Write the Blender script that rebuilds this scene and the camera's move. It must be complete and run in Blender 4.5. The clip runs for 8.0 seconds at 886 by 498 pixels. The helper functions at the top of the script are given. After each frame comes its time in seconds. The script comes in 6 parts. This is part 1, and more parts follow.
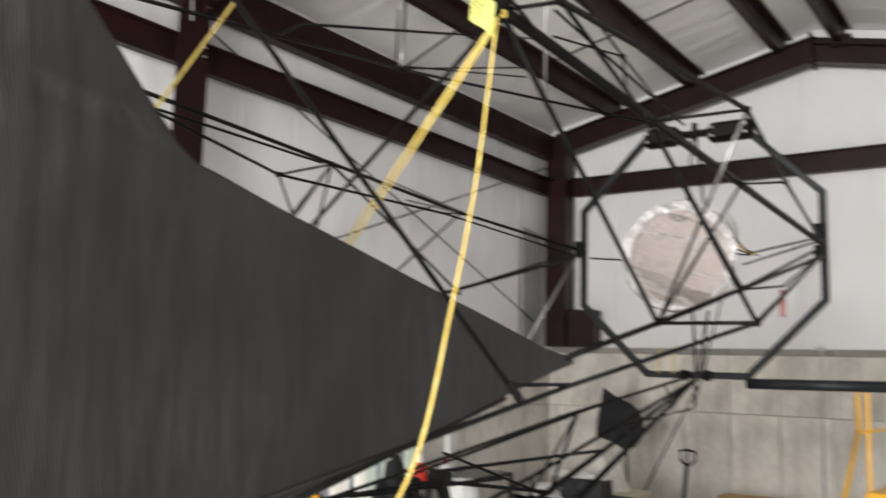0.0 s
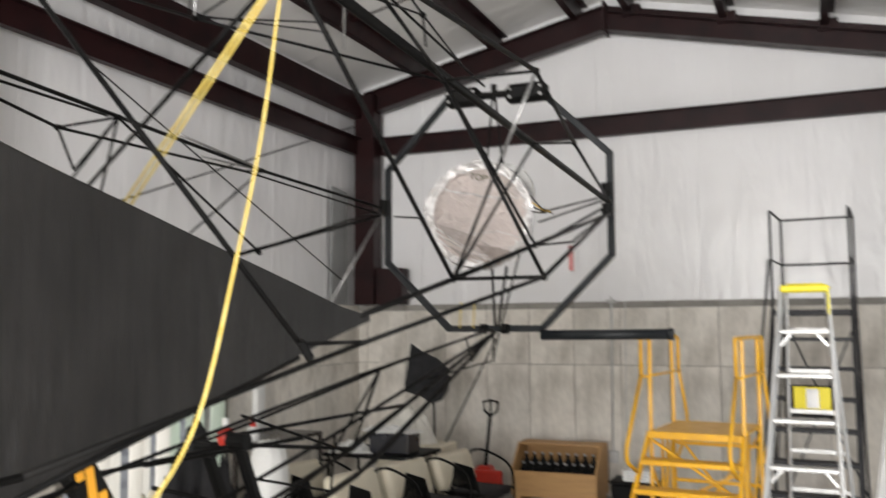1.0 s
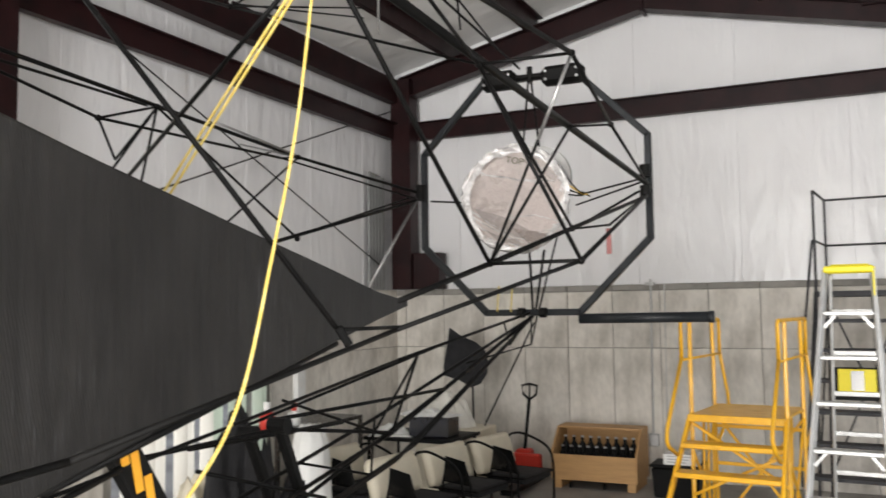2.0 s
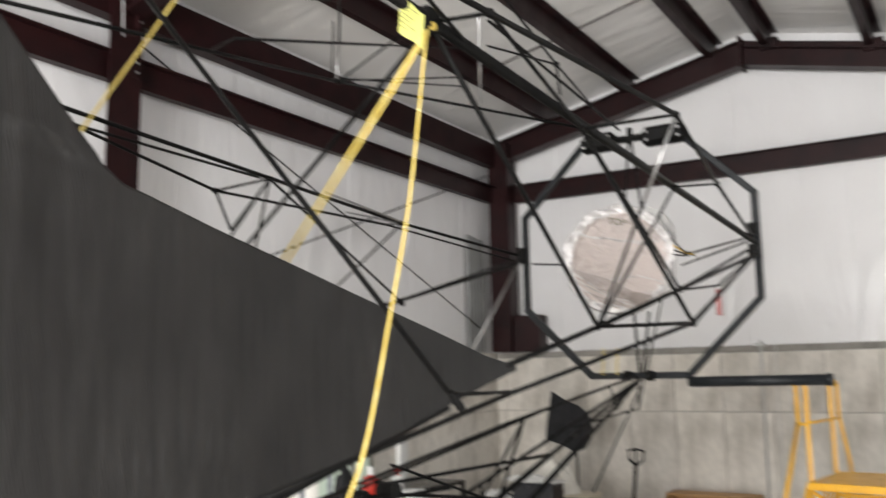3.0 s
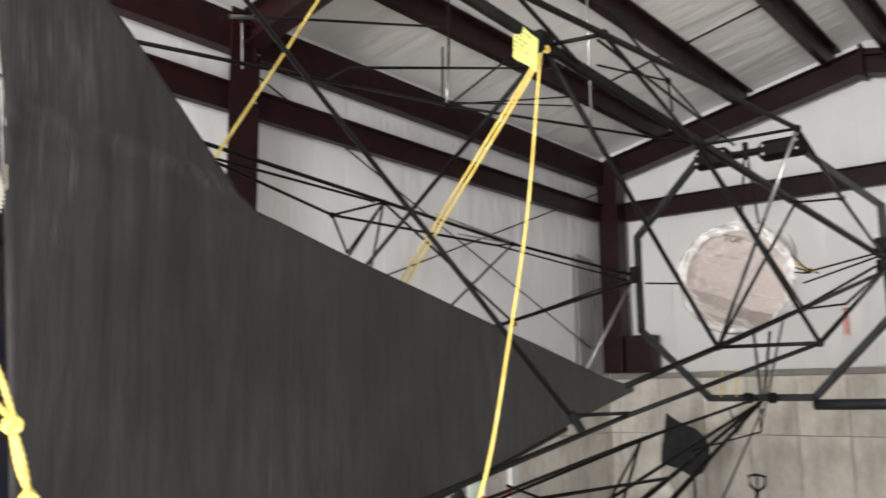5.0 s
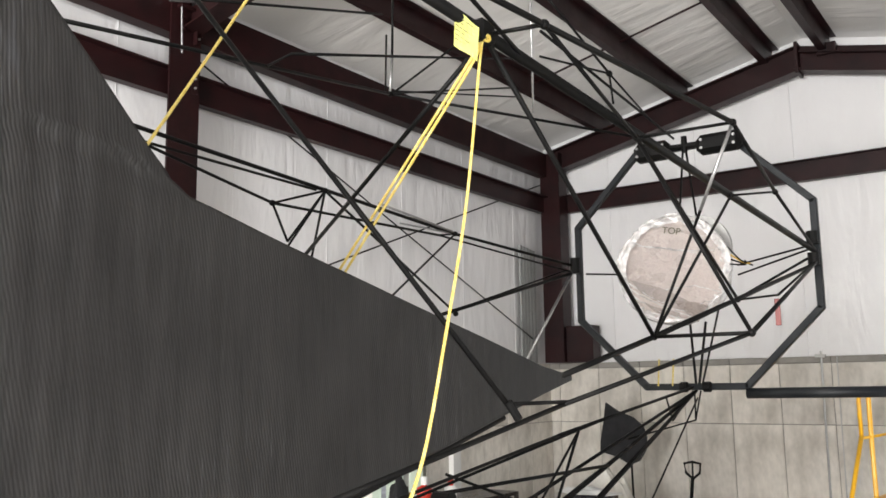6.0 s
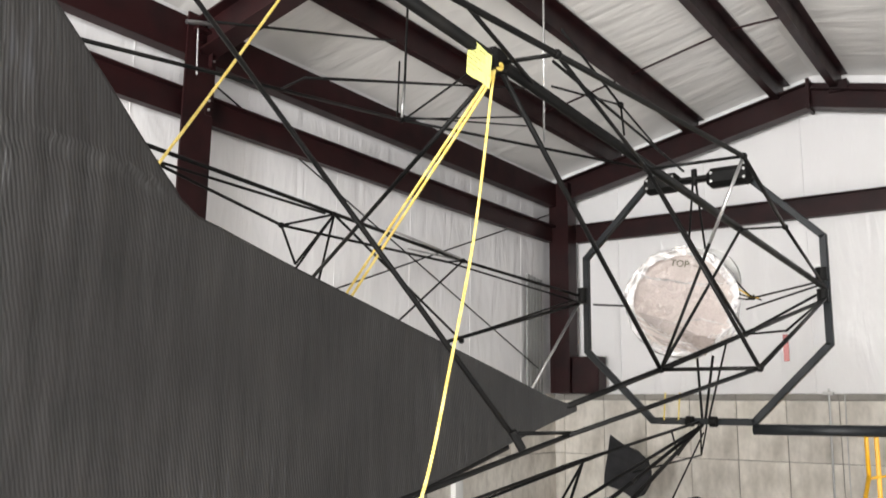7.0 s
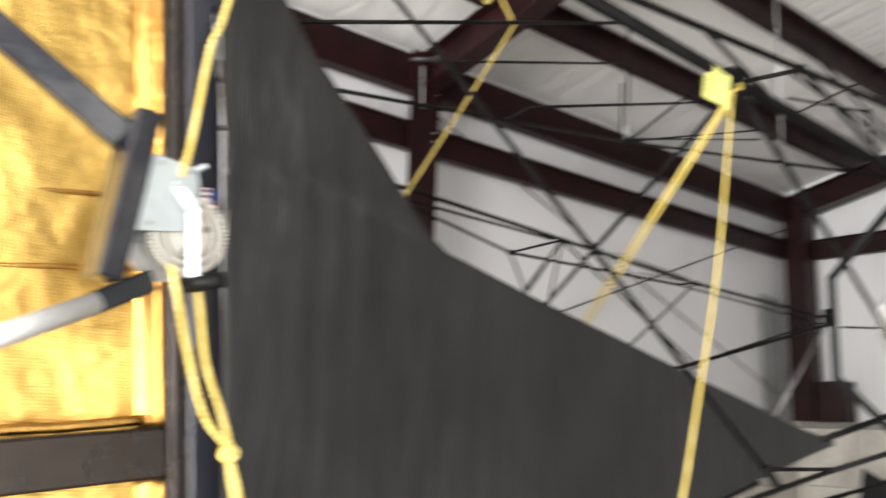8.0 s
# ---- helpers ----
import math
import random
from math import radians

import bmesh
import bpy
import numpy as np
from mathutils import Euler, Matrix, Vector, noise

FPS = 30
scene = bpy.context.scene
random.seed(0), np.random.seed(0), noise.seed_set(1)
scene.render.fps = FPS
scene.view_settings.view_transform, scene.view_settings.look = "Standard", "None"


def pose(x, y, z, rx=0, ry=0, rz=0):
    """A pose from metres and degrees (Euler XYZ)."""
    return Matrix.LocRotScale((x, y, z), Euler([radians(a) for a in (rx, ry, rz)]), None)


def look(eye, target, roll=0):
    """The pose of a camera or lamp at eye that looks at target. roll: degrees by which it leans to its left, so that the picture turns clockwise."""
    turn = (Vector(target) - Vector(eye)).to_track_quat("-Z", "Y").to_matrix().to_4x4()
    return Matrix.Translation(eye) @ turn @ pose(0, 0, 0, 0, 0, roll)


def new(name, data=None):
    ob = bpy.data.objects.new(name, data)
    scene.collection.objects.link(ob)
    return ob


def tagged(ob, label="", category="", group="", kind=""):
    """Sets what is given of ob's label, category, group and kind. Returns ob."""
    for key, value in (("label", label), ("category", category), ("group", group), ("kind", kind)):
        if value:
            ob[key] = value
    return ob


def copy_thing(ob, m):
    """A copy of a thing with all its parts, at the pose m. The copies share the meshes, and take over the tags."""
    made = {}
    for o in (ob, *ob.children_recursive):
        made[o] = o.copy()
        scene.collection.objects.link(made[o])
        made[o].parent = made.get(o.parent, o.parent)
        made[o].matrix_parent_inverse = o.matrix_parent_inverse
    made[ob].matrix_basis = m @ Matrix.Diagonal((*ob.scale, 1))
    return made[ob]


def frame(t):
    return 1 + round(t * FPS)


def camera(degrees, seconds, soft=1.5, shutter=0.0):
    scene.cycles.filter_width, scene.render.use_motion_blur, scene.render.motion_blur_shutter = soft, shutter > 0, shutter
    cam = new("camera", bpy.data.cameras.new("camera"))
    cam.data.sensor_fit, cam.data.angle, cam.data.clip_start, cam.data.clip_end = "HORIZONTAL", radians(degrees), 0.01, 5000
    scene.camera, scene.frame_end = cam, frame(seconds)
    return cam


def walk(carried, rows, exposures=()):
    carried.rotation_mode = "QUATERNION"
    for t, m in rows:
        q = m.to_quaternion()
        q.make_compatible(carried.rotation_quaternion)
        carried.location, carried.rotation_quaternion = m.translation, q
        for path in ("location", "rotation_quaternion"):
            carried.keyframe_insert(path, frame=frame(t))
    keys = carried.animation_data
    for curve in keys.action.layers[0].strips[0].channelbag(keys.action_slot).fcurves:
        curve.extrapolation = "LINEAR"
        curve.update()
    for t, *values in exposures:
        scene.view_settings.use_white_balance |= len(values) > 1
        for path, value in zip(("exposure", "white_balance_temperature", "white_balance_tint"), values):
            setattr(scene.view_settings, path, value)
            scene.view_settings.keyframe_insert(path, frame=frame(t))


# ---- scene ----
def cam_at(x, y, z, yaw, pitch, roll):
    return pose(x, y, z, 90 + pitch, 0, yaw) @ pose(0, 0, 0, 0, 0, roll)


cam = camera(53.75, 8.0, soft=1.6, shutter=0.7)
walk(cam, [
    (0.0, cam_at(-0.016, 0.037, 2.146, 35.25, 7.55, 1.44)),
    (0.3, cam_at(-0.005, 0.047, 2.146, 30.81, 6.97, 0.75)),
    (0.5, cam_at(0.003, 0.053, 2.146, 28.13, 6.94, 0.64)),
    (0.7, cam_at(0.008, 0.064, 2.145, 25.74, 6.30, 0.25)),
    (1.0, cam_at(0.016, 0.081, 2.144, 22.89, 5.01, -0.35)),
    (1.2, cam_at(0.021, 0.083, 2.144, 21.63, 4.04, -0.70)),
    (2.3, cam_at(0.015, 0.082, 2.147, 26.75, 4.35, -0.91)),
    (2.5, cam_at(0.008, 0.081, 2.145, 27.24, 4.93, -0.99)),
    (2.7, cam_at(0.006, 0.066, 2.148, 28.32, 6.05, -0.92)),
    (3.0, cam_at(0.004, 0.044, 2.152, 31.69, 8.15, -0.99)),
    (3.2, cam_at(0.001, 0.034, 2.154, 34.55, 9.12, -0.95)),
    (3.5, cam_at(-0.004, 0.018, 2.157, 39.54, 9.82, -0.90)),
    (3.7, cam_at(-0.007, 0.010, 2.157, 42.74, 9.52, -0.66)),
    (4.0, cam_at(-0.011, -0.001, 2.156, 45.99, 9.30, -0.64)),
    (4.2, cam_at(-0.011, -0.001, 2.155, 46.61, 9.35, -0.38)),
    (4.5, cam_at(-0.010, -0.002, 2.154, 44.97, 9.06, -0.53)),
    (4.7, cam_at(-0.006, 0.002, 2.153, 42.35, 9.13, -0.57)),
    (5.0, cam_at(0.000, 0.008, 2.151, 38.74, 9.57, -0.62)),
    (5.2, cam_at(0.000, 0.011, 2.153, 37.20, 9.22, -0.46)),
    (6.3, cam_at(0.005, 0.027, 2.148, 34.91, 8.90, -0.78)),
    (6.5, cam_at(0.004, 0.028, 2.149, 35.19, 8.87, -0.41)),
    (6.7, cam_at(0.003, 0.028, 2.149, 36.23, 10.16, -0.05)),
    (7.0, cam_at(0.001, 0.028, 2.148, 35.58, 10.65, 0.81)),
    (7.2, cam_at(-0.003, 0.028, 2.154, 35.89, 11.65, 0.86)),
    (7.5, cam_at(-0.008, 0.029, 2.163, 39.94, 12.45, 0.29)),
    (7.7, cam_at(-0.010, 0.008, 2.163, 43.38, 12.52, 1.30)),
    (8.0, cam_at(-0.012, -0.023, 2.163, 50.15, 11.68, 2.11)),
], exposures=[(0.0, -0.20), (0.5, 0.0), (1.0, -0.29), (2.5, -0.25), (3.0, -0.16), (3.5, 0.14), (4.0, -0.1), (4.5, -0.12), (5.0, -0.20), (6.5, 0.18), (7.0, 0.21), (7.5, 0.22), (8.0, -0.08)])

# ---- light: daylight through the barn's end and strip doors, plus two added side lamps ----
world = bpy.data.worlds.new("sky")
scene.world = world
world.use_nodes = True
wn = world.node_tree.nodes
sky = wn.new("ShaderNodeTexSky")
sky.sky_type = 'NISHITA'
sky.sun_disc = False
sky.sun_elevation = radians(48)
sky.sun_rotation = radians(170)
wn["Background"].inputs["Strength"].default_value = 0.12
world.node_tree.links.new(sky.outputs["Color"], wn["Background"].inputs["Color"])

sun_data = bpy.data.lights.new("sun", 'SUN')
sun_data.energy, sun_data.angle, sun_data.color = 3.0, radians(0.6), (1.0, 0.95, 0.88)
sun = new("sun", sun_data)
sun.matrix_world = look((4, -20, 20), (0, 0, 0))


def door_light(name, eye, target, w, h, power, color):
    d = bpy.data.lights.new(name, 'AREA')
    d.shape, d.size, d.size_y, d.energy, d.color = 'RECTANGLE', w, h, power, color
    ob = new(name, d)
    ob.matrix_world = look(eye, target)
    return ob


# two fill lamps in assumed openings of the unseen right wall
door_light("side_fill", (1.43, -0.9, 1.9), (-1.0, -0.9, 2.1), 2.8, 3.5, 225, (1.0, 0.98, 0.95))
door_light("rear_side_fill", (1.43, 6.4, 1.9), (-1.0, 6.4, 2.1), 3.0, 3.5, 55, (1.0, 0.98, 0.95))
door_light("end_door_daylight", (-1.6, -7.9, 2.1), (-1.6, 0, 2.4), 4.7, 4.0, 2760, (1.0, 0.98, 0.96))
door_light("strip_door_daylight", (-6.22, 7.0, 1.05), (0, 7.0, 1.05), 2.1, 1.9, 24, (1.0, 0.98, 0.94))


# ---- materials ----
def mat(name):
    m = bpy.data.materials.new(name)
    m.use_nodes = True
    return m, m.node_tree.nodes, m.node_tree.links, m.node_tree.nodes["Principled BSDF"]


def surface(name, base, rough=0.5, metal=0.0, grain=30.0, vary=0.15, wear=3.0, bump=0.1, tint=None, stretch=(1, 1, 1), by_object=0.0, spec=0.5):
    """A painted, cast or raw surface with grain, larger stains and relief, in object space."""
    m, n, l, p = mat(name)
    p.inputs["Metallic"].default_value = metal
    p.inputs["Specular IOR Level"].default_value = spec
    co = n.new("ShaderNodeTexCoord")
    mp = n.new("ShaderNodeMapping")
    mp.inputs["Scale"].default_value = stretch
    l.new(co.outputs["Object"], mp.inputs["Vector"])
    fine = n.new("ShaderNodeTexNoise")
    fine.inputs["Scale"].default_value, fine.inputs["Detail"].default_value = grain, 6
    big = n.new("ShaderNodeTexNoise")
    big.inputs["Scale"].default_value, big.inputs["Detail"].default_value = wear, 5
    for t in (fine, big):
        l.new(mp.outputs["Vector"], t.inputs["Vector"])
    mix = n.new("ShaderNodeMix")
    mix.data_type = 'RGBA'
    tint = tint or tuple(c * (1 - vary * 2) for c in base)
    mix.inputs["A"].default_value, mix.inputs["B"].default_value = (*base, 1), (*tint, 1)
    ramp = n.new("ShaderNodeMapRange")
    ramp.inputs["From Min"].default_value, ramp.inputs["From Max"].default_value = 0.42, 0.72
    l.new(big.outputs["Fac"], ramp.inputs["Value"])
    l.new(ramp.outputs["Result"], mix.inputs["Factor"])
    hsv = n.new("ShaderNodeHueSaturation")
    val = n.new("ShaderNodeMapRange")
    val.inputs["To Min"].default_value, val.inputs["To Max"].default_value = 1 - vary, 1 + vary
    l.new(fine.outputs["Fac"], val.inputs["Value"])
    if by_object:
        info, add = n.new("ShaderNodeObjectInfo"), n.new("ShaderNodeMath")
        rnd = n.new("ShaderNodeMapRange")
        rnd.inputs["To Min"].default_value, rnd.inputs["To Max"].default_value = -by_object, by_object
        l.new(info.outputs["Random"], rnd.inputs["Value"])
        l.new(val.outputs["Result"], add.inputs[0]), l.new(rnd.outputs["Result"], add.inputs[1])
        l.new(add.outputs["Value"], hsv.inputs["Value"])
    else:
        l.new(val.outputs["Result"], hsv.inputs["Value"])
    l.new(mix.outputs["Result"], hsv.inputs["Color"])
    l.new(hsv.outputs["Color"], p.inputs["Base Color"])
    rr = n.new("ShaderNodeMapRange")
    rr.inputs["To Min"].default_value, rr.inputs["To Max"].default_value = max(rough - 0.12, 0.03), min(rough + 0.12, 1)
    l.new(big.outputs["Fac"], rr.inputs["Value"]), l.new(rr.outputs["Result"], p.inputs["Roughness"])
    b = n.new("ShaderNodeBump")
    b.inputs["Strength"].default_value, b.inputs["Distance"].default_value = bump, 0.01
    l.new(fine.outputs["Fac"], b.inputs["Height"]), l.new(b.outputs["Normal"], p.inputs["Normal"])
    return m


def vinyl(name, along, base=(0.80, 0.80, 0.81)):
    """White vinyl-faced insulation: loose sheet with long vertical wrinkles; along: the axis across the wrinkles."""
    m, n, l, p = mat(name)
    co = n.new("ShaderNodeTexCoord")
    mp = n.new("ShaderNodeMapping")
    sc = [0.5, 0.5, 0.5]
    sc[along] = 1.9
    mp.inputs["Scale"].default_value = sc
    l.new(co.outputs["Object"], mp.inputs["Vector"])
    a, b2, c = n.new("ShaderNodeTexNoise"), n.new("ShaderNodeTexNoise"), n.new("ShaderNodeTexNoise")
    a.inputs["Scale"].default_value, a.inputs["Detail"].default_value, a.inputs["Distortion"].default_value = 1.6, 3, 0.6
    b2.inputs["Scale"].default_value, b2.inputs["Detail"].default_value = 4.2, 3
    c.inputs["Scale"].default_value, c.inputs["Detail"].default_value = 1.1, 3
    l.new(mp.outputs["Vector"], a.inputs["Vector"]), l.new(mp.outputs["Vector"], b2.inputs["Vector"])
    l.new(co.outputs["Object"], c.inputs["Vector"])
    col = n.new("ShaderNodeMix")
    col.data_type = 'RGBA'
    col.inputs["A"].default_value = (*base, 1)
    col.inputs["B"].default_value = (base[0] * 0.88, base[1] * 0.87, base[2] * 0.86, 1)
    l.new(c.outputs["Fac"], col.inputs["Factor"]), l.new(col.outputs["Result"], p.inputs["Base Color"])
    p.inputs["Roughness"].default_value = 0.30
    h = n.new("ShaderNodeMath")
    h.operation = 'MULTIPLY_ADD'
    h.inputs[1].default_value = 0.22
    l.new(b2.outputs["Fac"], h.inputs[0]), l.new(a.outputs["Fac"], h.inputs[2])
    tight = n.new("ShaderNodeMapping")
    sc2 = [0.35, 0.35, 0.35]
    sc2[along] = 7.0
    tight.inputs["Scale"].default_value = sc2
    l.new(co.outputs["Object"], tight.inputs["Vector"])
    cr, where = n.new("ShaderNodeTexNoise"), n.new("ShaderNodeTexNoise")
    cr.inputs["Scale"].default_value, cr.inputs["Detail"].default_value, cr.inputs["Distortion"].default_value = 2.2, 2, 0.4
    where.inputs["Scale"].default_value, where.inputs["Detail"].default_value = 0.9, 2
    l.new(tight.outputs["Vector"], cr.inputs["Vector"]), l.new(co.outputs["Object"], where.inputs["Vector"])
    mask = n.new("ShaderNodeMapRange")
    mask.inputs["From Min"].default_value, mask.inputs["From Max"].default_value = 0.48, 0.68
    mask.inputs["To Max"].default_value = 0.15
    l.new(where.outputs["Fac"], mask.inputs["Value"])
    creased = n.new("ShaderNodeMath")
    creased.operation = 'MULTIPLY_ADD'
    l.new(cr.outputs["Fac"], creased.inputs[0]), l.new(mask.outputs["Result"], creased.inputs[1]), l.new(h.outputs["Value"], creased.inputs[2])
    bp = n.new("ShaderNodeBump")
    bp.inputs["Strength"].default_value, bp.inputs["Distance"].default_value = 0.55, 0.06
    l.new(creased.outputs["Value"], bp.inputs["Height"]), l.new(bp.outputs["Normal"], p.inputs["Normal"])
    return m


def fluted(name):
    """Dark twin-wall plastic: fine upright flutes, scuffs and dust."""
    m, n, l, p = mat(name)
    co = n.new("ShaderNodeTexCoord")
    sep = n.new("ShaderNodeSeparateXYZ")
    l.new(co.outputs["Object"], sep.inputs["Vector"])
    below = n.new("ShaderNodeMath")
    below.operation = 'MINIMUM'
    below.inputs[1].default_value = 2.56
    l.new(sep.outputs["Z"], below.inputs[0])
    lean = n.new("ShaderNodeMath")
    lean.operation = 'MULTIPLY_ADD'
    lean.inputs[1].default_value = 0.22
    l.new(below.outputs["Value"], lean.inputs[0]), l.new(sep.outputs["Y"], lean.inputs[2])
    fr = n.new("ShaderNodeMath")
    fr.operation = 'MULTIPLY'
    fr.inputs[1].default_value = 2 * math.pi / 0.0070
    drift = n.new("ShaderNodeTexNoise")
    drift.inputs["Scale"].default_value, drift.inputs["Detail"].default_value = 9, 2
    l.new(co.outputs["Object"], drift.inputs["Vector"])
    shifted = n.new("ShaderNodeMath")
    shifted.operation = 'MULTIPLY_ADD'
    shifted.inputs[1].default_value = 0.008
    l.new(drift.outputs["Fac"], shifted.inputs[0]), l.new(lean.outputs["Value"], shifted.inputs[2])
    l.new(shifted.outputs["Value"], fr.inputs[0])
    sn = n.new("ShaderNodeMath")
    sn.operation = 'SINE'
    l.new(fr.outputs["Value"], sn.inputs[0])
    mp = n.new("ShaderNodeMapping")
    mp.inputs["Scale"].default_value = (1, 11, 1.6)
    l.new(co.outputs["Object"], mp.inputs["Vector"])
    ns, big = n.new("ShaderNodeTexNoise"), n.new("ShaderNodeTexNoise")
    ns.inputs["Scale"].default_value, ns.inputs["Detail"].default_value = 3, 5
    big.inputs["Scale"].default_value, big.inputs["Detail"].default_value = 2.4, 4
    l.new(mp.outputs["Vector"], ns.inputs["Vector"]), l.new(co.outputs["Object"], big.inputs["Vector"])
    ad = n.new("ShaderNodeMath")
    ad.operation = 'MULTIPLY'
    l.new(ns.outputs["Fac"], ad.inputs[0]), l.new(big.outputs["Fac"], ad.inputs[1])
    col = n.new("ShaderNodeValToRGB")
    col.color_ramp.elements[0].position, col.color_ramp.elements[1].position = 0.12, 0.39
    scuff = col.color_ramp.elements.new(0.47)
    scuff.color = (0.032, 0.032, 0.034, 1)
    col.color_ramp.elements[0].color, col.color_ramp.elements[1].color = (0.0115, 0.0110, 0.0108, 1), (0.0215, 0.0205, 0.0198, 1)
    l.new(ad.outputs["Value"], col.inputs["Fac"])
    thin, fine = n.new("ShaderNodeMapping"), n.new("ShaderNodeTexNoise")
    thin.inputs["Scale"].default_value = (1, 75, 2.2)
    fine.inputs["Scale"].default_value, fine.inputs["Detail"].default_value = 3, 2
    l.new(co.outputs["Object"], thin.inputs["Vector"]), l.new(thin.outputs["Vector"], fine.inputs["Vector"])
    mark, patch, both, scratched = n.new("ShaderNodeMapRange"), n.new("ShaderNodeMapRange"), n.new("ShaderNodeMath"), n.new("ShaderNodeMix")
    mark.inputs["From Min"].default_value, mark.inputs["From Max"].default_value = 0.62, 0.74
    patch.inputs["From Min"].default_value, patch.inputs["From Max"].default_value = 0.55, 0.66
    both.operation, scratched.data_type = 'MULTIPLY', 'RGBA'
    scratched.inputs["B"].default_value = (0.07, 0.07, 0.073, 1)
    l.new(fine.outputs["Fac"], mark.inputs["Value"]), l.new(big.outputs["Fac"], patch.inputs["Value"])
    l.new(mark.outputs["Result"], both.inputs[0]), l.new(patch.outputs["Result"], both.inputs[1])
    l.new(both.outputs["Value"], scratched.inputs["Factor"]), l.new(col.outputs["Color"], scratched.inputs["A"])
    l.new(scratched.outputs["Result"], p.inputs["Base Color"])
    p.inputs["Roughness"].default_value = 0.52
    p.inputs["Specular IOR Level"].default_value = 0.20
    b = n.new("ShaderNodeBump")
    b.inputs["Distance"].default_value = 0.0012
    depth = n.new("ShaderNodeMapRange")
    depth.inputs["From Min"].default_value, depth.inputs["From Max"].default_value = 0.35, 0.7
    depth.inputs["To Min"].default_value, depth.inputs["To Max"].default_value = 0.05, 0.32
    l.new(big.outputs["Fac"], depth.inputs["Value"]), l.new(depth.outputs["Result"], b.inputs["Strength"])
    l.new(sn.outputs["Value"], b.inputs["Height"])
    b2 = n.new("ShaderNodeBump")
    b2.inputs["Strength"].default_value, b2.inputs["Distance"].default_value = 0.22, 0.02
    l.new(ns.outputs["Fac"], b2.inputs["Height"]), l.new(b.outputs["Normal"], b2.inputs["Normal"])
    l.new(b2.outputs["Normal"], p.inputs["Normal"])
    return m


def foil(name):
    """Gold-faced bubble foil: small diamond quilting and loose folds."""
    m, n, l, p = mat(name)
    p.inputs["Metallic"].default_value = 1.0
    p.inputs["Base Color"].default_value = (0.72, 0.47, 0.13, 1)
    co = n.new("ShaderNodeTexCoord")
    mp = n.new("ShaderNodeMapping")
    mp.inputs["Scale"].default_value = (1, 1.0, 1.25)
    l.new(co.outputs["Object"], mp.inputs["Vector"])
    ch, fold, gr = n.new("ShaderNodeTexVoronoi"), n.new("ShaderNodeTexNoise"), n.new("ShaderNodeTexNoise")
    ch.inputs["Scale"].default_value, ch.inputs["Randomness"].default_value = 170, 0.22
    fold.inputs["Scale"].default_value, fold.inputs["Detail"].default_value = 7, 4
    gr.inputs["Scale"].default_value, gr.inputs["Detail"].default_value = 2.2, 3
    l.new(mp.outputs["Vector"], ch.inputs["Vector"])
    l.new(co.outputs["Object"], fold.inputs["Vector"]), l.new(co.outputs["Object"], gr.inputs["Vector"])
    rr = n.new("ShaderNodeMapRange")
    rr.inputs["To Min"].default_value, rr.inputs["To Max"].default_value = 0.28, 0.5
    l.new(gr.outputs["Fac"], rr.inputs["Value"]), l.new(rr.outputs["Result"], p.inputs["Roughness"])
    b, b2 = n.new("ShaderNodeBump"), n.new("ShaderNodeBump")
    b.inputs["Strength"].default_value, b.inputs["Distance"].default_value = 0.30, 0.003
    b2.inputs["Strength"].default_value, b2.inputs["Distance"].default_value = 0.7, 0.03
    l.new(ch.outputs["Distance"], b.inputs["Height"]), l.new(fold.outputs["Fac"], b2.inputs["Height"])
    l.new(b2.outputs["Normal"], b.inputs["Normal"]), l.new(b.outputs["Normal"], p.inputs["Normal"])
    return m


VINYL_END = vinyl("white_vinyl_end", 0)
VINYL_SIDE = vinyl("white_vinyl_side", 1)
VINYL_ROOF = vinyl("white_vinyl_roof", 1, (0.76, 0.75, 0.73))
OXIDE = surface("red_oxide_steel", (0.019, 0.0058, 0.0062), 0.42, grain=60, wear=4, vary=0.22, tint=(0.009, 0.0038, 0.0043), bump=0.05, spec=0.18)
CONCRETE = surface("cast_concrete", (0.70, 0.665, 0.605), 0.85, grain=16, wear=2.6, vary=0.2, tint=(0.45, 0.42, 0.37), stretch=(1.3, 1.3, 0.7), bump=0.3, by_object=0.09)
# darker concrete: shade under the bulging vinyl, put into the colour
SHADED_SILL = surface("shaded_sill_concrete", (0.30, 0.285, 0.26), 0.85, grain=14, wear=3, vary=0.2, tint=(0.20, 0.19, 0.175), stretch=(0.6, 1, 1), bump=0.3, by_object=0.06)
JOINT = surface("concrete_joint", (0.27, 0.255, 0.23), 0.9, bump=0.3)
FLOOR = surface("floor_concrete", (0.34, 0.325, 0.30), 0.6, grain=14, wear=0.9, vary=0.12, tint=(0.16, 0.15, 0.14), bump=0.15)
BLACK_TUBE = surface("black_powder_coat", (0.004, 0.004, 0.004), 0.45, grain=90, wear=9, vary=0.2, tint=(0.007, 0.0065, 0.006), bump=0.04, spec=0.10)
RING_BLACK = surface("blue_black_paint", (0.010, 0.012, 0.014), 0.38, grain=80, wear=8, vary=0.2, tint=(0.020, 0.022, 0.024), bump=0.05, spec=0.2)
BRACKET = surface("worn_gloss_black", (0.012, 0.013, 0.017), 0.22, grain=40, wear=11, vary=0.25, tint=(0.035, 0.034, 0.034), bump=0.12, spec=0.35)
# black lifted to grey: the haze of distance is in the colour
RACK_PAINT = surface("hazed_black_paint", (0.022, 0.022, 0.025), 0.55, grain=60, wear=6, vary=0.2, tint=(0.05, 0.05, 0.052), bump=0.05, spec=0.3)
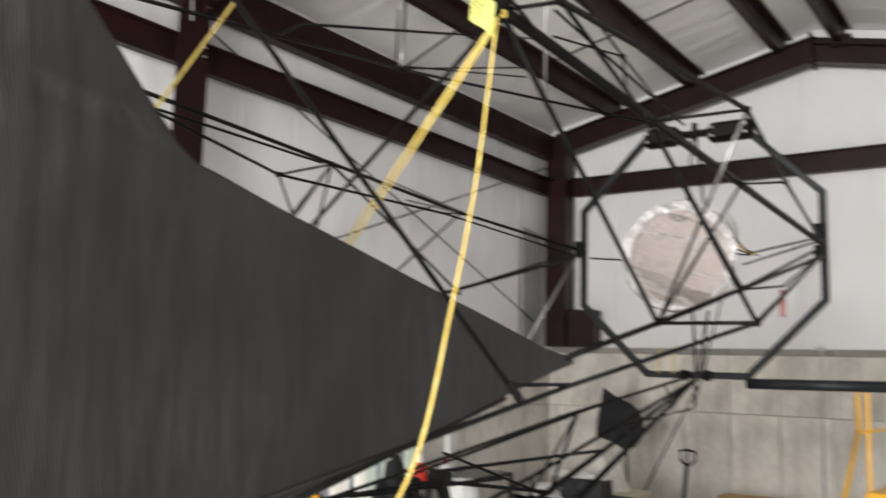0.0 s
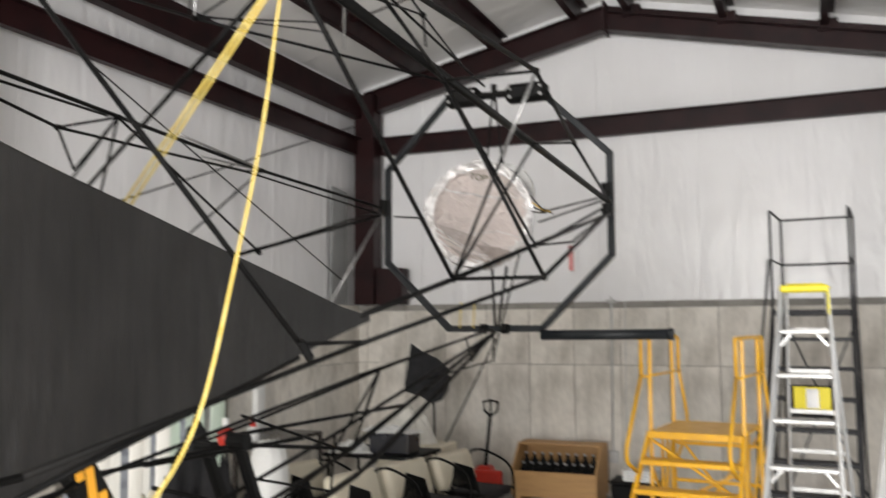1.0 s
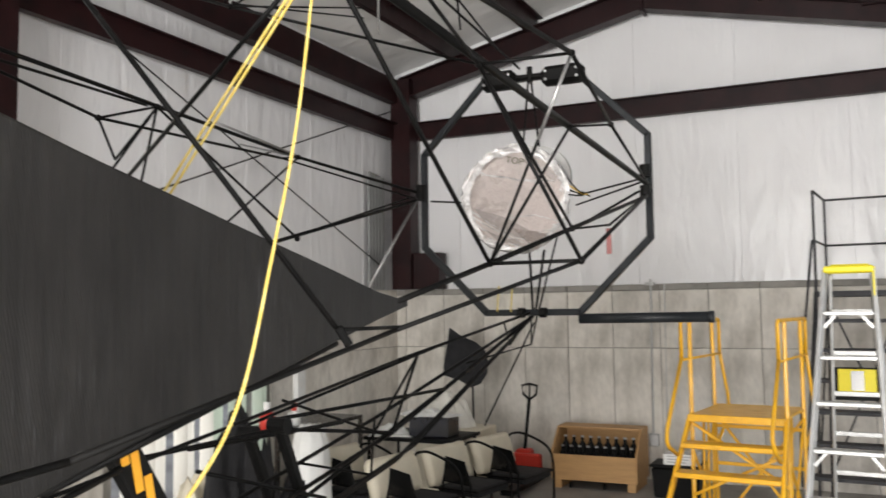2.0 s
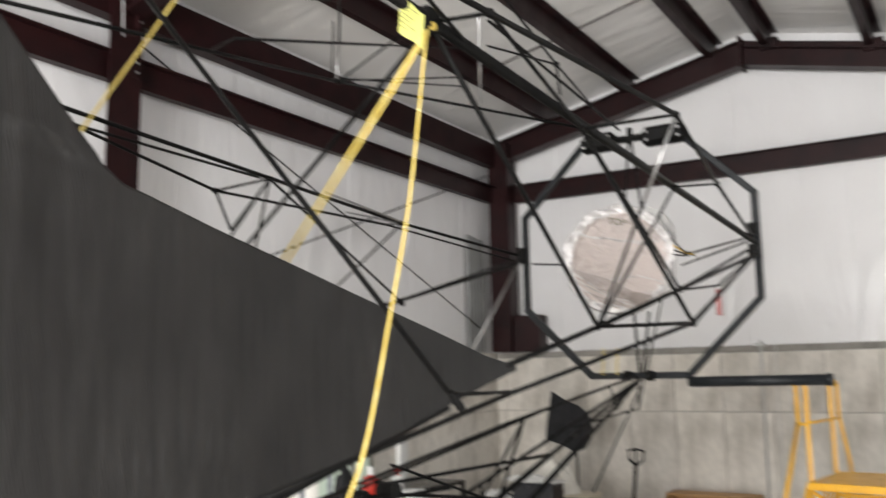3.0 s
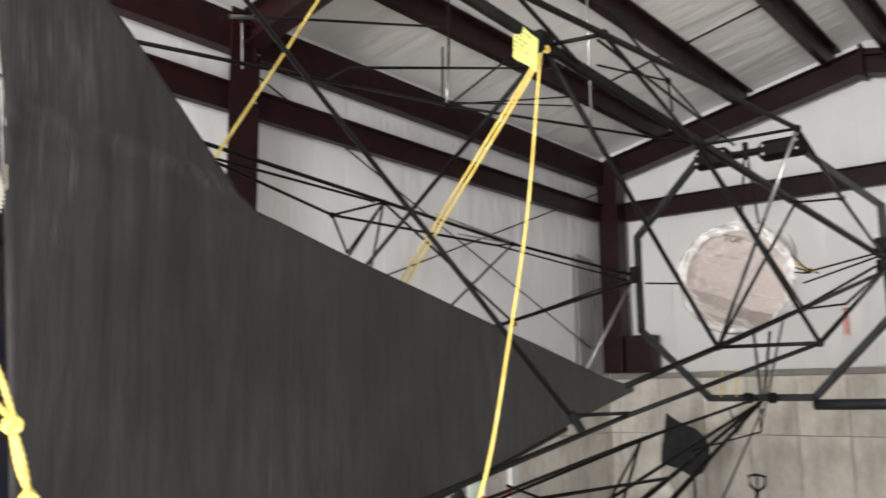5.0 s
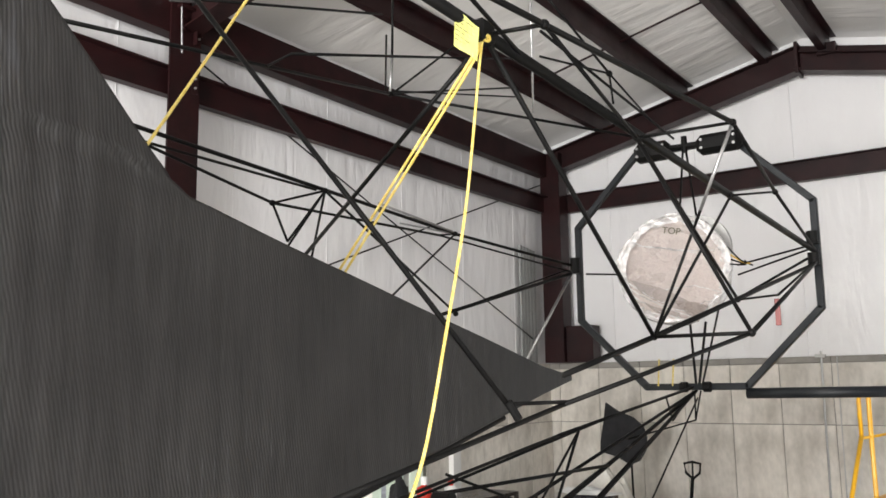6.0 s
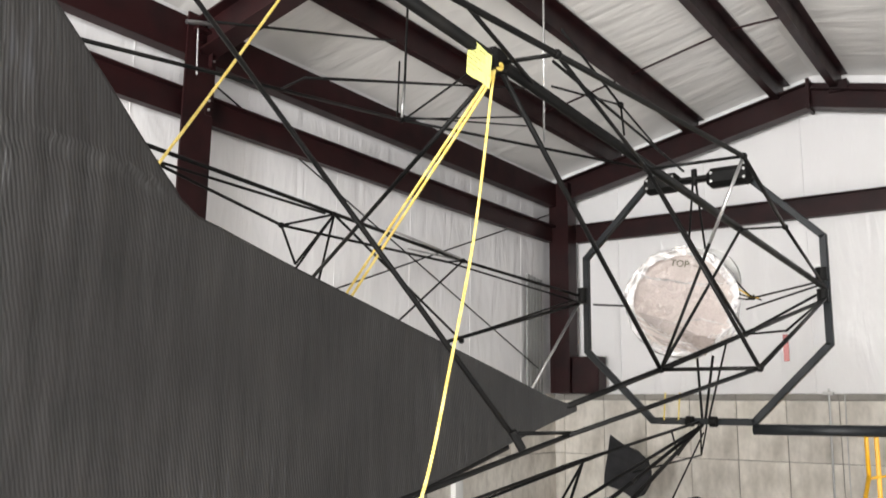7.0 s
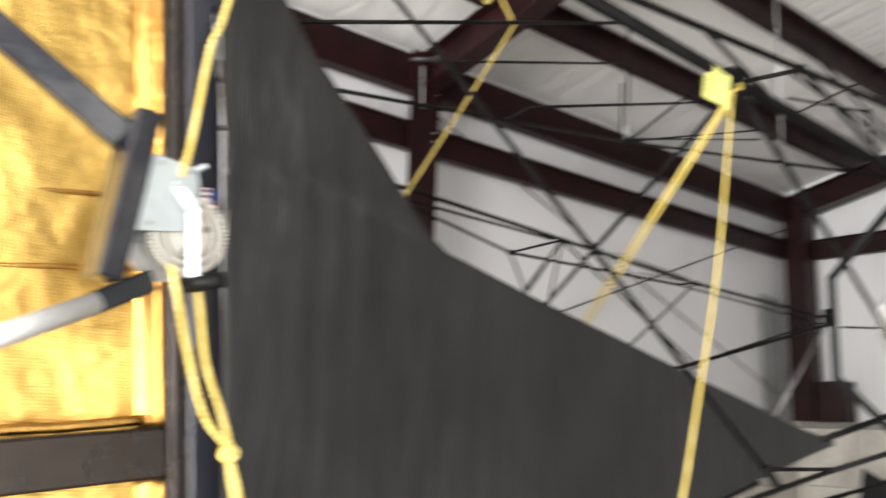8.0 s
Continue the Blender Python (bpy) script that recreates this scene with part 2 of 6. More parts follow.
RAW_STEEL = surface("bare_steel", (0.36, 0.36, 0.36), 0.34, metal=0.9, grain=70, wear=12, vary=0.1, bump=0.05)
DARK_STEEL = surface("mill_scale_steel", (0.055, 0.046, 0.041), 0.28, metal=0.8, grain=45, wear=7, vary=0.25, tint=(0.035, 0.032, 0.031), bump=0.08)
NAVY = surface("blue_black_enamel", (0.012, 0.013, 0.021), 0.30, grain=60, wear=6, vary=0.15, tint=(0.022, 0.021, 0.022), bump=0.04, spec=0.7)
ZINC = surface("zinc_plate", (0.39, 0.43, 0.435), 0.38, metal=0.45, grain=60, wear=14, vary=0.08, bump=0.04)
GROOVE = surface("dark_gear_groove", (0.16, 0.15, 0.13), 0.4, metal=0.2, grain=60, vary=0.1, bump=0.05)
GEAR = surface("cream_cast_gear", (0.43, 0.415, 0.365), 0.5, metal=0.1, grain=80, vary=0.06, bump=0.05)
ROPE = surface("yellow_poly_rope", (0.60, 0.45, 0.095), 0.48, grain=260, wear=45, vary=0.22, tint=(0.72, 0.60, 0.22), bump=0.2)
PAPER = surface("yellow_paper", (0.80, 0.80, 0.28), 0.7, grain=40, vary=0.04, bump=0.05)
INK = surface("faded_ink", (0.10, 0.10, 0.06), 0.7)
SHROUD = fluted("black_fluted_plastic")
FOIL = foil("gold_foil")
FOIL_SMOOTH = surface("smooth_gold_film", (0.62, 0.36, 0.10), 0.30, metal=1.0, grain=18, wear=9, vary=0.12, tint=(0.42, 0.23, 0.07), bump=0.35)
YELLOW = surface("yellow_enamel", (0.82, 0.44, 0.015), 0.35, grain=50, wear=7, vary=0.08, tint=(0.70, 0.36, 0.02), bump=0.05)
ALU = surface("aluminium", (0.50, 0.50, 0.49), 0.42, metal=0.5, grain=60, wear=9, vary=0.08, bump=0.05)
LADDER_YELLOW = surface("yellow_moulded_plastic", (0.85, 0.72, 0.02), 0.5, grain=50, vary=0.05)
WOOD = surface("plywood", (0.50, 0.29, 0.115), 0.6, grain=24, wear=5, vary=0.12, tint=(0.42, 0.24, 0.10), stretch=(0.5, 4, 4), bump=0.1)
BLACK_PLASTIC = surface("black_plastic", (0.005, 0.005, 0.005), 0.5, grain=60, bump=0.04, spec=0.14)
WHITE_PLASTIC = surface("white_plastic", (0.76, 0.76, 0.74), 0.45, grain=40, vary=0.04, wear=4, bump=0.05)
CREAM = surface("cream_vinyl", (0.68, 0.62, 0.49), 0.5, grain=50, wear=4, vary=0.06, bump=0.08)
TAG_RED = surface("faded_red_tag", (0.24, 0.085, 0.08), 0.6, grain=50, vary=0.08)
RED = surface("red_enamel", (0.55, 0.035, 0.02), 0.4, grain=50, vary=0.08)
ORANGE = surface("orange_tape", (0.82, 0.38, 0.02), 0.5, grain=50, vary=0.06)
BLUE = surface("blue_plastic", (0.03, 0.06, 0.22), 0.4, grain=50, vary=0.06)
CLOTH_BLACK = surface("black_cloth", (0.012, 0.012, 0.014), 0.85, grain=120, wear=8, vary=0.2, bump=0.3)
CLOTH_WHITE = surface("white_cloth", (0.70, 0.68, 0.62), 0.8, grain=70, wear=6, vary=0.08, bump=0.3)
GALV = surface("galvanised_conduit", (0.48, 0.48, 0.47), 0.45, metal=0.6, grain=60, bump=0.04)
RIBBED = surface("grey_green_ribbed_sheet", (0.30, 0.305, 0.30), 0.5, metal=0.2, grain=20, vary=0.08, bump=0.1)
BUBBLE_FACE = surface("bubble_wrapped_face", (0.46, 0.40, 0.375), 0.30, grain=85, wear=6, vary=0.16, tint=(0.42, 0.365, 0.34), bump=0.7, spec=0.8)
BUBBLE_EDGE = surface("crumpled_clear_wrap", (0.80, 0.79, 0.79), 0.10, metal=0.25, grain=26, wear=14, vary=0.3, tint=(0.34, 0.32, 0.31), bump=1.0, spec=1.0)
WRAP_DARK = surface("doubled_wrap", (0.33, 0.285, 0.265), 0.28, grain=70, wear=8, vary=0.18, bump=0.5, spec=0.8)
BRASS_WIRE = surface("yellow_wire", (0.60, 0.38, 0.05), 0.5, grain=60)



def translucent(name, base):
    """Thin milky plastic that lets daylight through."""
    m, n, l, p = mat(name)
    p.inputs["Base Color"].default_value = (*base, 1)
    p.inputs["Roughness"].default_value = 0.4
    tr, mix = n.new("ShaderNodeBsdfTranslucent"), n.new("ShaderNodeMixShader")
    tr.inputs["Color"].default_value = (*base, 1)
    mix.inputs[0].default_value = 0.6
    l.new(p.outputs[0], mix.inputs[1]), l.new(tr.outputs[0], mix.inputs[2])
    l.new(mix.outputs[0], n["Material Output"].inputs["Surface"])
    return m


STRIP_WHITE = translucent("milky_plastic_strip", (0.93, 0.91, 0.87))
STRIP_GREEN = translucent("pale_green_plastic_strip", (0.72, 0.77, 0.70))


# ---- mesh helpers ----
def mesh_ob(name, bm, material, smooth=False):
    me = bpy.data.meshes.new(name)
    bm.to_mesh(me)
    bm.free()
    me.materials.append(material)
    if smooth:
        for f in me.polygons:
            f.use_smooth = True
    return new(name, me)


def part(name, bm, material, parent, label="", smooth=False):
    ob = mesh_ob(name, bm, material, smooth)
    ob.parent = parent
    if label:
        tagged(ob, label)
    return ob


def thing(name, label, category, group="", at=(0, 0, 0)):
    ob = new(name)
    ob.empty_display_size = 0.1
    ob.location = at
    return tagged(ob, label, category, group)


def add_box(bm, lo, hi, bevel=0.0, m=None):
    lo, hi = Vector(lo), Vector(hi)
    r = bmesh.ops.create_cube(bm, size=1.0)
    bmesh.ops.scale(bm, vec=hi - lo, verts=r["verts"])
    bmesh.ops.translate(bm, vec=(lo + hi) / 2, verts=r["verts"])
    vs = r["verts"]
    if bevel:
        es = list({e for v in vs for e in v.link_edges})
        g = bmesh.ops.bevel(bm, geom=es, offset=bevel, segments=1, affect='EDGES', profile=0.5)
        vs = list({v for f in g["faces"] for v in f.verts} | {v for v in vs if v.is_valid})
    if m is not None:
        bmesh.ops.transform(bm, matrix=m, verts=vs)
    return vs


def box(lo, hi, bevel=0.0, m=None):
    bm = bmesh.new()
    add_box(bm, lo, hi, bevel, m)
    return bm


def along(a, b):
    """The pose at a whose z points to b."""
    d = Vector(b) - Vector(a)
    return Matrix.Translation(a) @ d.to_track_quat('Z', 'Y').to_matrix().to_4x4(), d.length


def add_tube(bm, a, b, r, sides=10):
    m, length = along(a, b)
    v = bmesh.ops.create_cone(bm, cap_ends=True, segments=sides, radius1=r, radius2=r, depth=length)["verts"]
    bmesh.ops.transform(bm, matrix=m @ Matrix.Translation((0, 0, length / 2)), verts=v)


def tube(a, b, r, sides=10):
    bm = bmesh.new()
    add_tube(bm, a, b, r, sides)
    return bm


def add_bar(bm, a, b, w, h, bevel=0.003):
    m, length = along(a, b)
    add_box(bm, (-w / 2, -h / 2, 0), (w / 2, h / 2, length), bevel, m)


def bar(a, b, w, h, bevel=0.003):
    bm = bmesh.new()
    add_bar(bm, a, b, w, h, bevel)
    return bm


def smooth_path(points, steps=12):
    pts = [Vector(p) for p in points]
    pts = [2 * pts[0] - pts[1], *pts, 2 * pts[-1] - pts[-2]]
    out = []
    for i in range(1, len(pts) - 2):
        a, b, c, d = pts[i - 1:i + 3]
        for k in range(steps):
            t = k / steps
            out.append(0.5 * (2 * b + (c - a) * t + (2 * a - 5 * b + 4 * c - d) * t * t + (3 * b - a - 3 * c + d) * t ** 3))
    out.append(pts[-2])
    return out


def sweep(bm, path, r, sides=8):
    """A round pipe along a path."""
    rings, up = [], Vector((0.3, 0.2, 1)).normalized()
    for i, p in enumerate(path):
        d = (path[min(i + 1, len(path) - 1)] - path[max(i - 1, 0)]).normalized()
        s = d.cross(up)
        if s.length < 1e-3:
            s = d.cross(Vector((1, 0, 0)))
        s.normalize()
        u = s.cross(d)
        rings.append([bm.verts.new(p + r * (math.cos(a) * s + math.sin(a) * u)) for a in (2 * math.pi * k / sides for k in range(sides))])
    for q, w in zip(rings, rings[1:]):
        for k in range(sides):
            bm.faces.new((q[k], q[(k + 1) % sides], w[(k + 1) % sides], w[k]))
    bm.faces.new(rings[0][::-1]), bm.faces.new(rings[-1])


def twisted(points, r):
    """Three-strand laid rope."""
    path = smooth_path(points, 14)
    fine, total = [], 0.0
    for a, b in zip(path, path[1:]):
        k = max(1, int((b - a).length / (r * 0.75)))
        fine += [a.lerp(b, j / k) for j in range(k)]
    fine.append(path[-1])
    bm = bmesh.new()
    for strand in range(3):
        line, total = [], 0.0
        for i, p in enumerate(fine):
            d = (fine[min(i + 1, len(fine) - 1)] - fine[max(i - 1, 0)]).normalized()
            s = d.cross(Vector((0.3, 0.9, 0.2))).normalized()
            u = s.cross(d)
            if i:
                total += (p - fine[i - 1]).length
            ang = 2 * math.pi * (strand / 3 + total / (r * 7))
            line.append(p + 0.5 * r * (math.cos(ang) * s + math.sin(ang) * u))
        sweep(bm, line, r * 0.56, 6)
    return bm


# ---- the barn ----
LEFT, RIGHT, FAR, NEAR, RIDGE_X = -6.0, 1.45, 11.21, -8.0, -2.3
CONC_TOP = 2.44


def roof_z(x):
    return 6.42 - 0.223 * abs(x - RIDGE_X)


ground = tagged(mesh_ob("ground", box((-60, -60, -0.4), (60, 60, -0.1)), FLOOR), "packed pale ground outside the barn", "ground", kind="structure")
floor = tagged(mesh_ob("floor", box((LEFT - 0.3, NEAR - 0.3, -0.099), (RIGHT + 0.3, FAR + 0.3, 0)), FLOOR), "worn grey concrete barn floor", "floor", kind="structure")

# far gable wall: concrete stem below, vinyl-faced insulation above
bm = bmesh.new()
prof = [(LEFT - 0.2, CONC_TOP), (RIGHT + 0.2, CONC_TOP), (RIGHT + 0.2, roof_z(RIGHT)), (RIDGE_X, roof_z(RIDGE_X) + 0.02), (LEFT - 0.2, roof_z(LEFT - 0.2))]
lo = [bm.verts.new((x, FAR + 0.03, z)) for x, z in prof]
hi = [bm.verts.new((x, FAR + 0.2, z)) for x, z in prof]
bm.faces.new(lo), bm.faces.new(hi[::-1])
for k in range(5):
    bm.faces.new((lo[k], hi[k], hi[(k + 1) % 5], lo[(k + 1) % 5]))
bmesh.ops.recalc_face_normals(bm, faces=bm.faces)
wall_far = tagged(mesh_ob("wall_far", bm, VINYL_END), "white vinyl-faced insulated gable wall", "wall", kind="structure")
stem_far = tagged(mesh_ob("stem_wall_far", box((LEFT - 0.2, FAR + 0.012, 0), (RIGHT + 0.2, FAR + 0.3, CONC_TOP - 0.004)), JOINT), "grey board-formed concrete stem wall", "wall", kind="structure")
wall_left = tagged(mesh_ob("wall_left", box((LEFT - 0.2, NEAR, CONC_TOP), (LEFT - 0.03, FAR + 0.03, roof_z(LEFT) - 0.01)), VINYL_SIDE), "white vinyl-faced insulated side wall", "wall", kind="structure")


def stem_left_mesh():
    """Side stem wall, open at a strip-curtain doorway."""
    bm = bmesh.new()
    add_box(bm, (LEFT - 0.3, NEAR, 0), (LEFT - 0.012, 5.9, CONC_TOP - 0.004))
    add_box(bm, (LEFT - 0.3, 5.9, 2.05), (LEFT - 0.012, 8.1, CONC_TOP - 0.004))
    add_box(bm, (LEFT - 0.3, 8.1, 0), (LEFT - 0.012, FAR + 0.01, CONC_TOP - 0.004))
    return bm


stem_left = tagged(mesh_ob("stem_wall_left", stem_left_mesh(), JOINT), "grey concrete stem wall under the side wall", "wall", kind="structure")

# unseen right wall with two openings added for light, near wall with an open end door
bm = bmesh.new()
add_box(bm, (RIGHT, NEAR, 0), (RIGHT + 0.2, -2.4, 5.6))
add_box(bm, (RIGHT, -2.4, 3.75), (RIGHT + 0.2, 0.6, 5.6))
add_box(bm, (RIGHT, 0.6, 0), (RIGHT + 0.2, 4.8, 5.6))
add_box(bm, (RIGHT, 4.8, 3.75), (RIGHT + 0.2, 8.0, 5.6))
add_box(bm, (RIGHT, 8.0, 0), (RIGHT + 0.2, FAR + 0.03, 5.6))
wall_right = tagged(mesh_ob("wall_right", bm, VINYL_SIDE), "unseen white side wall with two openings added for light", "wall", kind="structure")
bm = bmesh.new()
add_box(bm, (LEFT - 0.2, NEAR - 0.2, 0), (-4.0, NEAR, 5.6))
add_box(bm, (0.8, NEAR - 0.2, 0), (RIGHT + 0.2, NEAR, 5.6))
add_box(bm, (-4.0, NEAR - 0.2, 4.2), (0.8, NEAR, 6.5))
wall_near = tagged(mesh_ob("wall_near", bm, VINYL_END), "white insulated end wall with an open roll-up door", "wall", kind="structure")

# roof lining
bm = bmesh.new()
xs = [LEFT - 0.3, RIDGE_X, RIGHT + 0.3]
low = [[bm.verts.new((x, y, roof_z(x))) for x in xs] for y in (NEAR - 0.2, FAR + 0.2)]
top = [[bm.verts.new((x, y, roof_z(x) + 0.15)) for x in xs] for y in (NEAR - 0.2, FAR + 0.2)]
for k in (0, 1):
    bm.faces.new((low[0][k], low[1][k], low[1][k + 1], low[0][k + 1]))
    bm.faces.new((top[0][k], top[0][k + 1], top[1][k + 1], top[1][k]))
    for j in (0, 1):
        bm.faces.new((low[j][k], low[j][k + 1], top[j][k + 1], top[j][k]))
for k in (0, 2):
    bm.faces.new((low[0][k], low[1][k], top[1][k], top[0][k]))
bmesh.ops.recalc_face_normals(bm, faces=bm.faces)
ceiling = tagged(mesh_ob("ceiling", bm, VINYL_ROOF), "white vinyl-faced roof insulation between purlins", "ceiling", kind="structure")


def zee(bm, a, b, depth, lip, thick=0.012):
    """A rolled purlin or girt, Z in section; a and b: centre line; depth upright."""
    a, b = Vector(a), Vector(b)
    side = (b - a).normalized().cross(Vector((0, 0, 1))).normalized()
    h, t = depth / 2, thick / 2
    outline = [(-t, -h + thick), (-lip, -h + thick), (-lip, -h), (t, -h), (t, h - thick), (lip, h - thick), (lip, h), (-t, h)]
    p, q = ([bm.verts.new(e + side * u + Vector((0, 0, w))) for u, w in outline] for e in (a, b))
    bm.faces.new(p), bm.faces.new(q[::-1])
    for k in range(8):
        bm.faces.new((p[k], q[k], q[(k + 1) % 8], p[(k + 1) % 8]))
    bmesh.ops.recalc_face_normals(bm, faces=bm.faces)


def i_beam(bm, a, b, depth, width, wide_axis, web=0.012, flange=0.016):
    """A welded I section; wide_axis: the way its web runs."""
    a, b, s = Vector(a), Vector(b), Vector(wide_axis).normalized()
    d = (b - a).normalized()
    s = (s - d * s.dot(d)).normalized()
    t = d.cross(s)
    m = Matrix(((s.x, t.x, d.x, a.x), (s.y, t.y, d.y, a.y), (s.z, t.z, d.z, a.z), (0, 0, 0, 1)))
    length = (b - a).length
    add_box(bm, (-depth / 2, -web / 2, 0), (depth / 2, web / 2, length), 0, m)
    for sg in (-1, 1):
        x = sg * depth / 2
        add_box(bm, (x - flange / 2, -width / 2, 0), (x + flange / 2, width / 2, length), 0, m)


def steel(name, label, bm):
    return tagged(mesh_ob(name, bm, OXIDE), label, "steel beam", kind="structure")


for y, depth in ((FAR - 0.22, 0.26), (4.56, 0.34), (-2.0, 0.34)):
    for sg, x in ((1, LEFT + 0.26 if y > 5 else LEFT + 0.15), (-1, RIGHT - 0.26)):
        bm = bmesh.new()
        if y > 5:
            add_box(bm, (x - 0.15, y - 0.13, CONC_TOP), (x + 0.15, y + 0.13, 5.42), 0.006)
        else:
            fx = x + 0.09 * sg
            add_box(bm, (fx - 0.009, y - 0.205, 0), (fx + 0.009, y + 0.105, 5.45))
            add_box(bm, (min(fx - 0.010 * sg, x - 0.1 * sg), y - 0.056, 0), (max(fx - 0.010 * sg, x - 0.1 * sg), y - 0.044, 5.45))
            add_box(bm, (x - 0.09, y - 0.15, 5.30), (x + 0.16, y + 0.15, 5.33))
            for dz in (5.12, 5.22):
                for dy in (-0.09, 0.09):
                    add_tube(bm, (x + 0.10, y + dy, dz), (x + 0.135, y + dy, dz), 0.016, 6)
        steel("steel_column", "dark red-oxide steel column against the wall", bm)
        bm = bmesh.new()
        z0, z1 = roof_z(x) - 0.36, roof_z(RIDGE_X) - 0.36
        if y > 5 and sg < 0:
            i_beam(bm, (x, y, z0 - 0.035), (RIDGE_X, y, z1 - 0.035), 0.23, 0.20, (0, 0, 1))
            add_bar(bm, (x, y + 0.05, z0 + 0.15), (RIDGE_X, y + 0.05, z1 + 0.15), 0.07, 0.07, 0.003)
            for px_ in (-1.97, -0.82, 0.3):
                zz = roof_z(px_) - 0.36
                add_box(bm, (px_ - 0.11, y - 0.06, zz + 0.06), (px_ + 0.11, y + 0.10, zz + 0.20), 0.004)
        else:
            i_beam(bm, (x, y, z0), (RIDGE_X, y, z1), 0.30, 0.20, (0, 0, 1))
        steel("rafter", "dark red-oxide steel rafter", bm)
    bm = bmesh.new()
    add_box(bm, (RIDGE_X - 0.02, y - 0.13, 5.86), (RIDGE_X + 0.02, y + 0.13, 6.26), 0.004)
    for z in (5.92, 6.2):
        for dy in (-0.09, 0.09):
            add_tube(bm, (RIDGE_X - 0.045, y + dy, z), (RIDGE_X + 0.045, y + dy, z), 0.014, 6)
    steel("ridge_plate", "bolted dark red ridge splice plate", bm)
# bolted clip angles at the head of the side column
bm = bmesh.new()
cx, cy = LEFT + 0.25, 4.56
add_box(bm, (cx, cy + 0.02, 5.02), (cx + 0.006, cy + 0.09, 5.30), 0.001)
add_box(bm, (cx + 0.006, cy + 0.02, 5.02), (cx + 0.05, cy + 0.028, 5.30), 0.001)
add_box(bm, (cx, cy + 0.02, 4.60), (cx + 0.006, cy + 0.085, 4.78), 0.001)
steel("clip_angle", "dark red clip angles bolted to the column", bm)
bm = bmesh.new()
for dy, z in ((0.04, 5.24), (0.075, 5.24), (0.04, 5.09), (0.075, 5.09), (0.05, 4.73), (0.05, 4.65)):
    add_tube(bm, (cx + 0.006, cy + dy, z), (cx + 0.018, cy + dy, z), 0.011, 6)
tagged(mesh_ob("bolt_heads", bm, GALV), "dull zinc bolt heads on the clip angles", "bolts", kind="structure")
# base block beside the corner column
steel("column_base_block", "dark red steel block on the stem wall corner", box((-5.58, FAR - 0.3, CONC_TOP), (-5.18, FAR - 0.06, 2.94), 0.008))

for x in (-4.9, -3.78, -2.66, -1.97, -0.82, 0.3):
    bm = bmesh.new()
    zee(bm, (x, NEAR, roof_z(x) - 0.125), (x, FAR - 0.02, roof_z(x) - 0.125), 0.235, 0.085)
    steel("purlin", "dark red-oxide roof purlin", bm)
for x in (LEFT + 0.16, RIGHT - 0.16):
    bm = bmesh.new()
    add_box(bm, (x - 0.07, NEAR, 5.075), (x + 0.07, FAR - 0.36, 5.41), 0.004)
    steel("eave_strut", "dark red-oxide eave strut", bm)
    bm = bmesh.new()
    zee(bm, (x, NEAR, 4.672), (x, FAR - 0.36, 4.672), 0.225, 0.08)
    steel("girt", "dark red-oxide wall girt", bm)
bm = bmesh.new()
zee(bm, (LEFT + 0.42, FAR - 0.11, 4.69), (RIGHT - 0.42, FAR - 0.11, 4.69), 0.25, 0.08)
steel("girt", "dark red-oxide girt across the gable wall", bm)


def clamp_kit():
    y, x = 4.56, LEFT + 0.29
    bm = bmesh.new()
    add_tube(bm, (x, y - 0.26, 5.32), (x + 0.05, y + 0.06, 5.40), 0.02, 8)
    add_tube(bm, (x, y + 0.02, 5.40), (x, y + 0.02, 5.52), 0.016, 8)
    add_tube(bm, (x, y - 0.12, 4.9), (x, y - 0.14, 5.35), 0.008, 6)
    add_box(bm, (x - 0.03, y - 0.02, 5.36), (x + 0.04, y + 0.06, 5.43), 0.006)
    return bm


tagged(mesh_ob("beam_clamp", clamp_kit(), RAW_STEEL), "bare steel beam clamp and rods at the column head", "clamp", kind="structure")


def rod(name, label, a, b, r, m):
    return tagged(mesh_ob(name, tube(a, b, r, 6), m, True), label, "brace rod", kind="structure")


rod("wall_brace", "thin dark diagonal wall brace rod", (-5.93, 4.75, 5.0), (-5.93, 10.6, 2.77), 0.009, BLACK_TUBE)
rod("wall_brace", "thin dark diagonal wall brace rod", (-5.90, 5.2, 2.9), (-5.90, 11.0, 5.02), 0.009, BLACK_TUBE)
for x0, x1 in ((-4.86, -3.82), (-3.74, -2.70), (-2.62, -2.02)):
    for y in (8.9, 3.2):
        rod("purlin_bridging", "thin dark bridging rod between purlins", (x0, y, roof_z(x0) - 0.13), (x1, y, roof_z(x1) - 0.13), 0.013, OXIDE)
# folded seam tabs of the insulation facing
for k in range(5):
    x = 0.0 - 1.25 * k
    tagged(mesh_ob("insulation_seam", box((x - 0.006, FAR + 0.012, CONC_TOP), (x + 0.006, FAR + 0.031, roof_z(x) - 0.02), 0.002), VINYL_END), "folded vertical seam of the white wall facing", "seam", kind="structure")
for k in range(11):
    y = 10.3 - 1.25 * k
    tagged(mesh_ob("insulation_seam", box((LEFT - 0.031, y - 0.003, CONC_TOP), (LEFT - 0.025, y + 0.003, roof_z(LEFT) - 0.02), 0.002), VINYL_SIDE), "folded vertical seam of the white wall facing", "seam", kind="structure")
# pale insulation battens stacked in the corner
bm = bmesh.new()
for k in range(5):
    add_box(bm, (LEFT + 0.02, 10.35 + 0.085 * k, CONC_TOP), (LEFT + 0.05, 10.42 + 0.085 * k, 4.05 - 0.01 * k), 0.003)
tagged(mesh_ob("wall_batten_strip", bm, RIBBED), "grey ribbed sheet strips on the side wall by the corner", "metal strip", kind="structure")


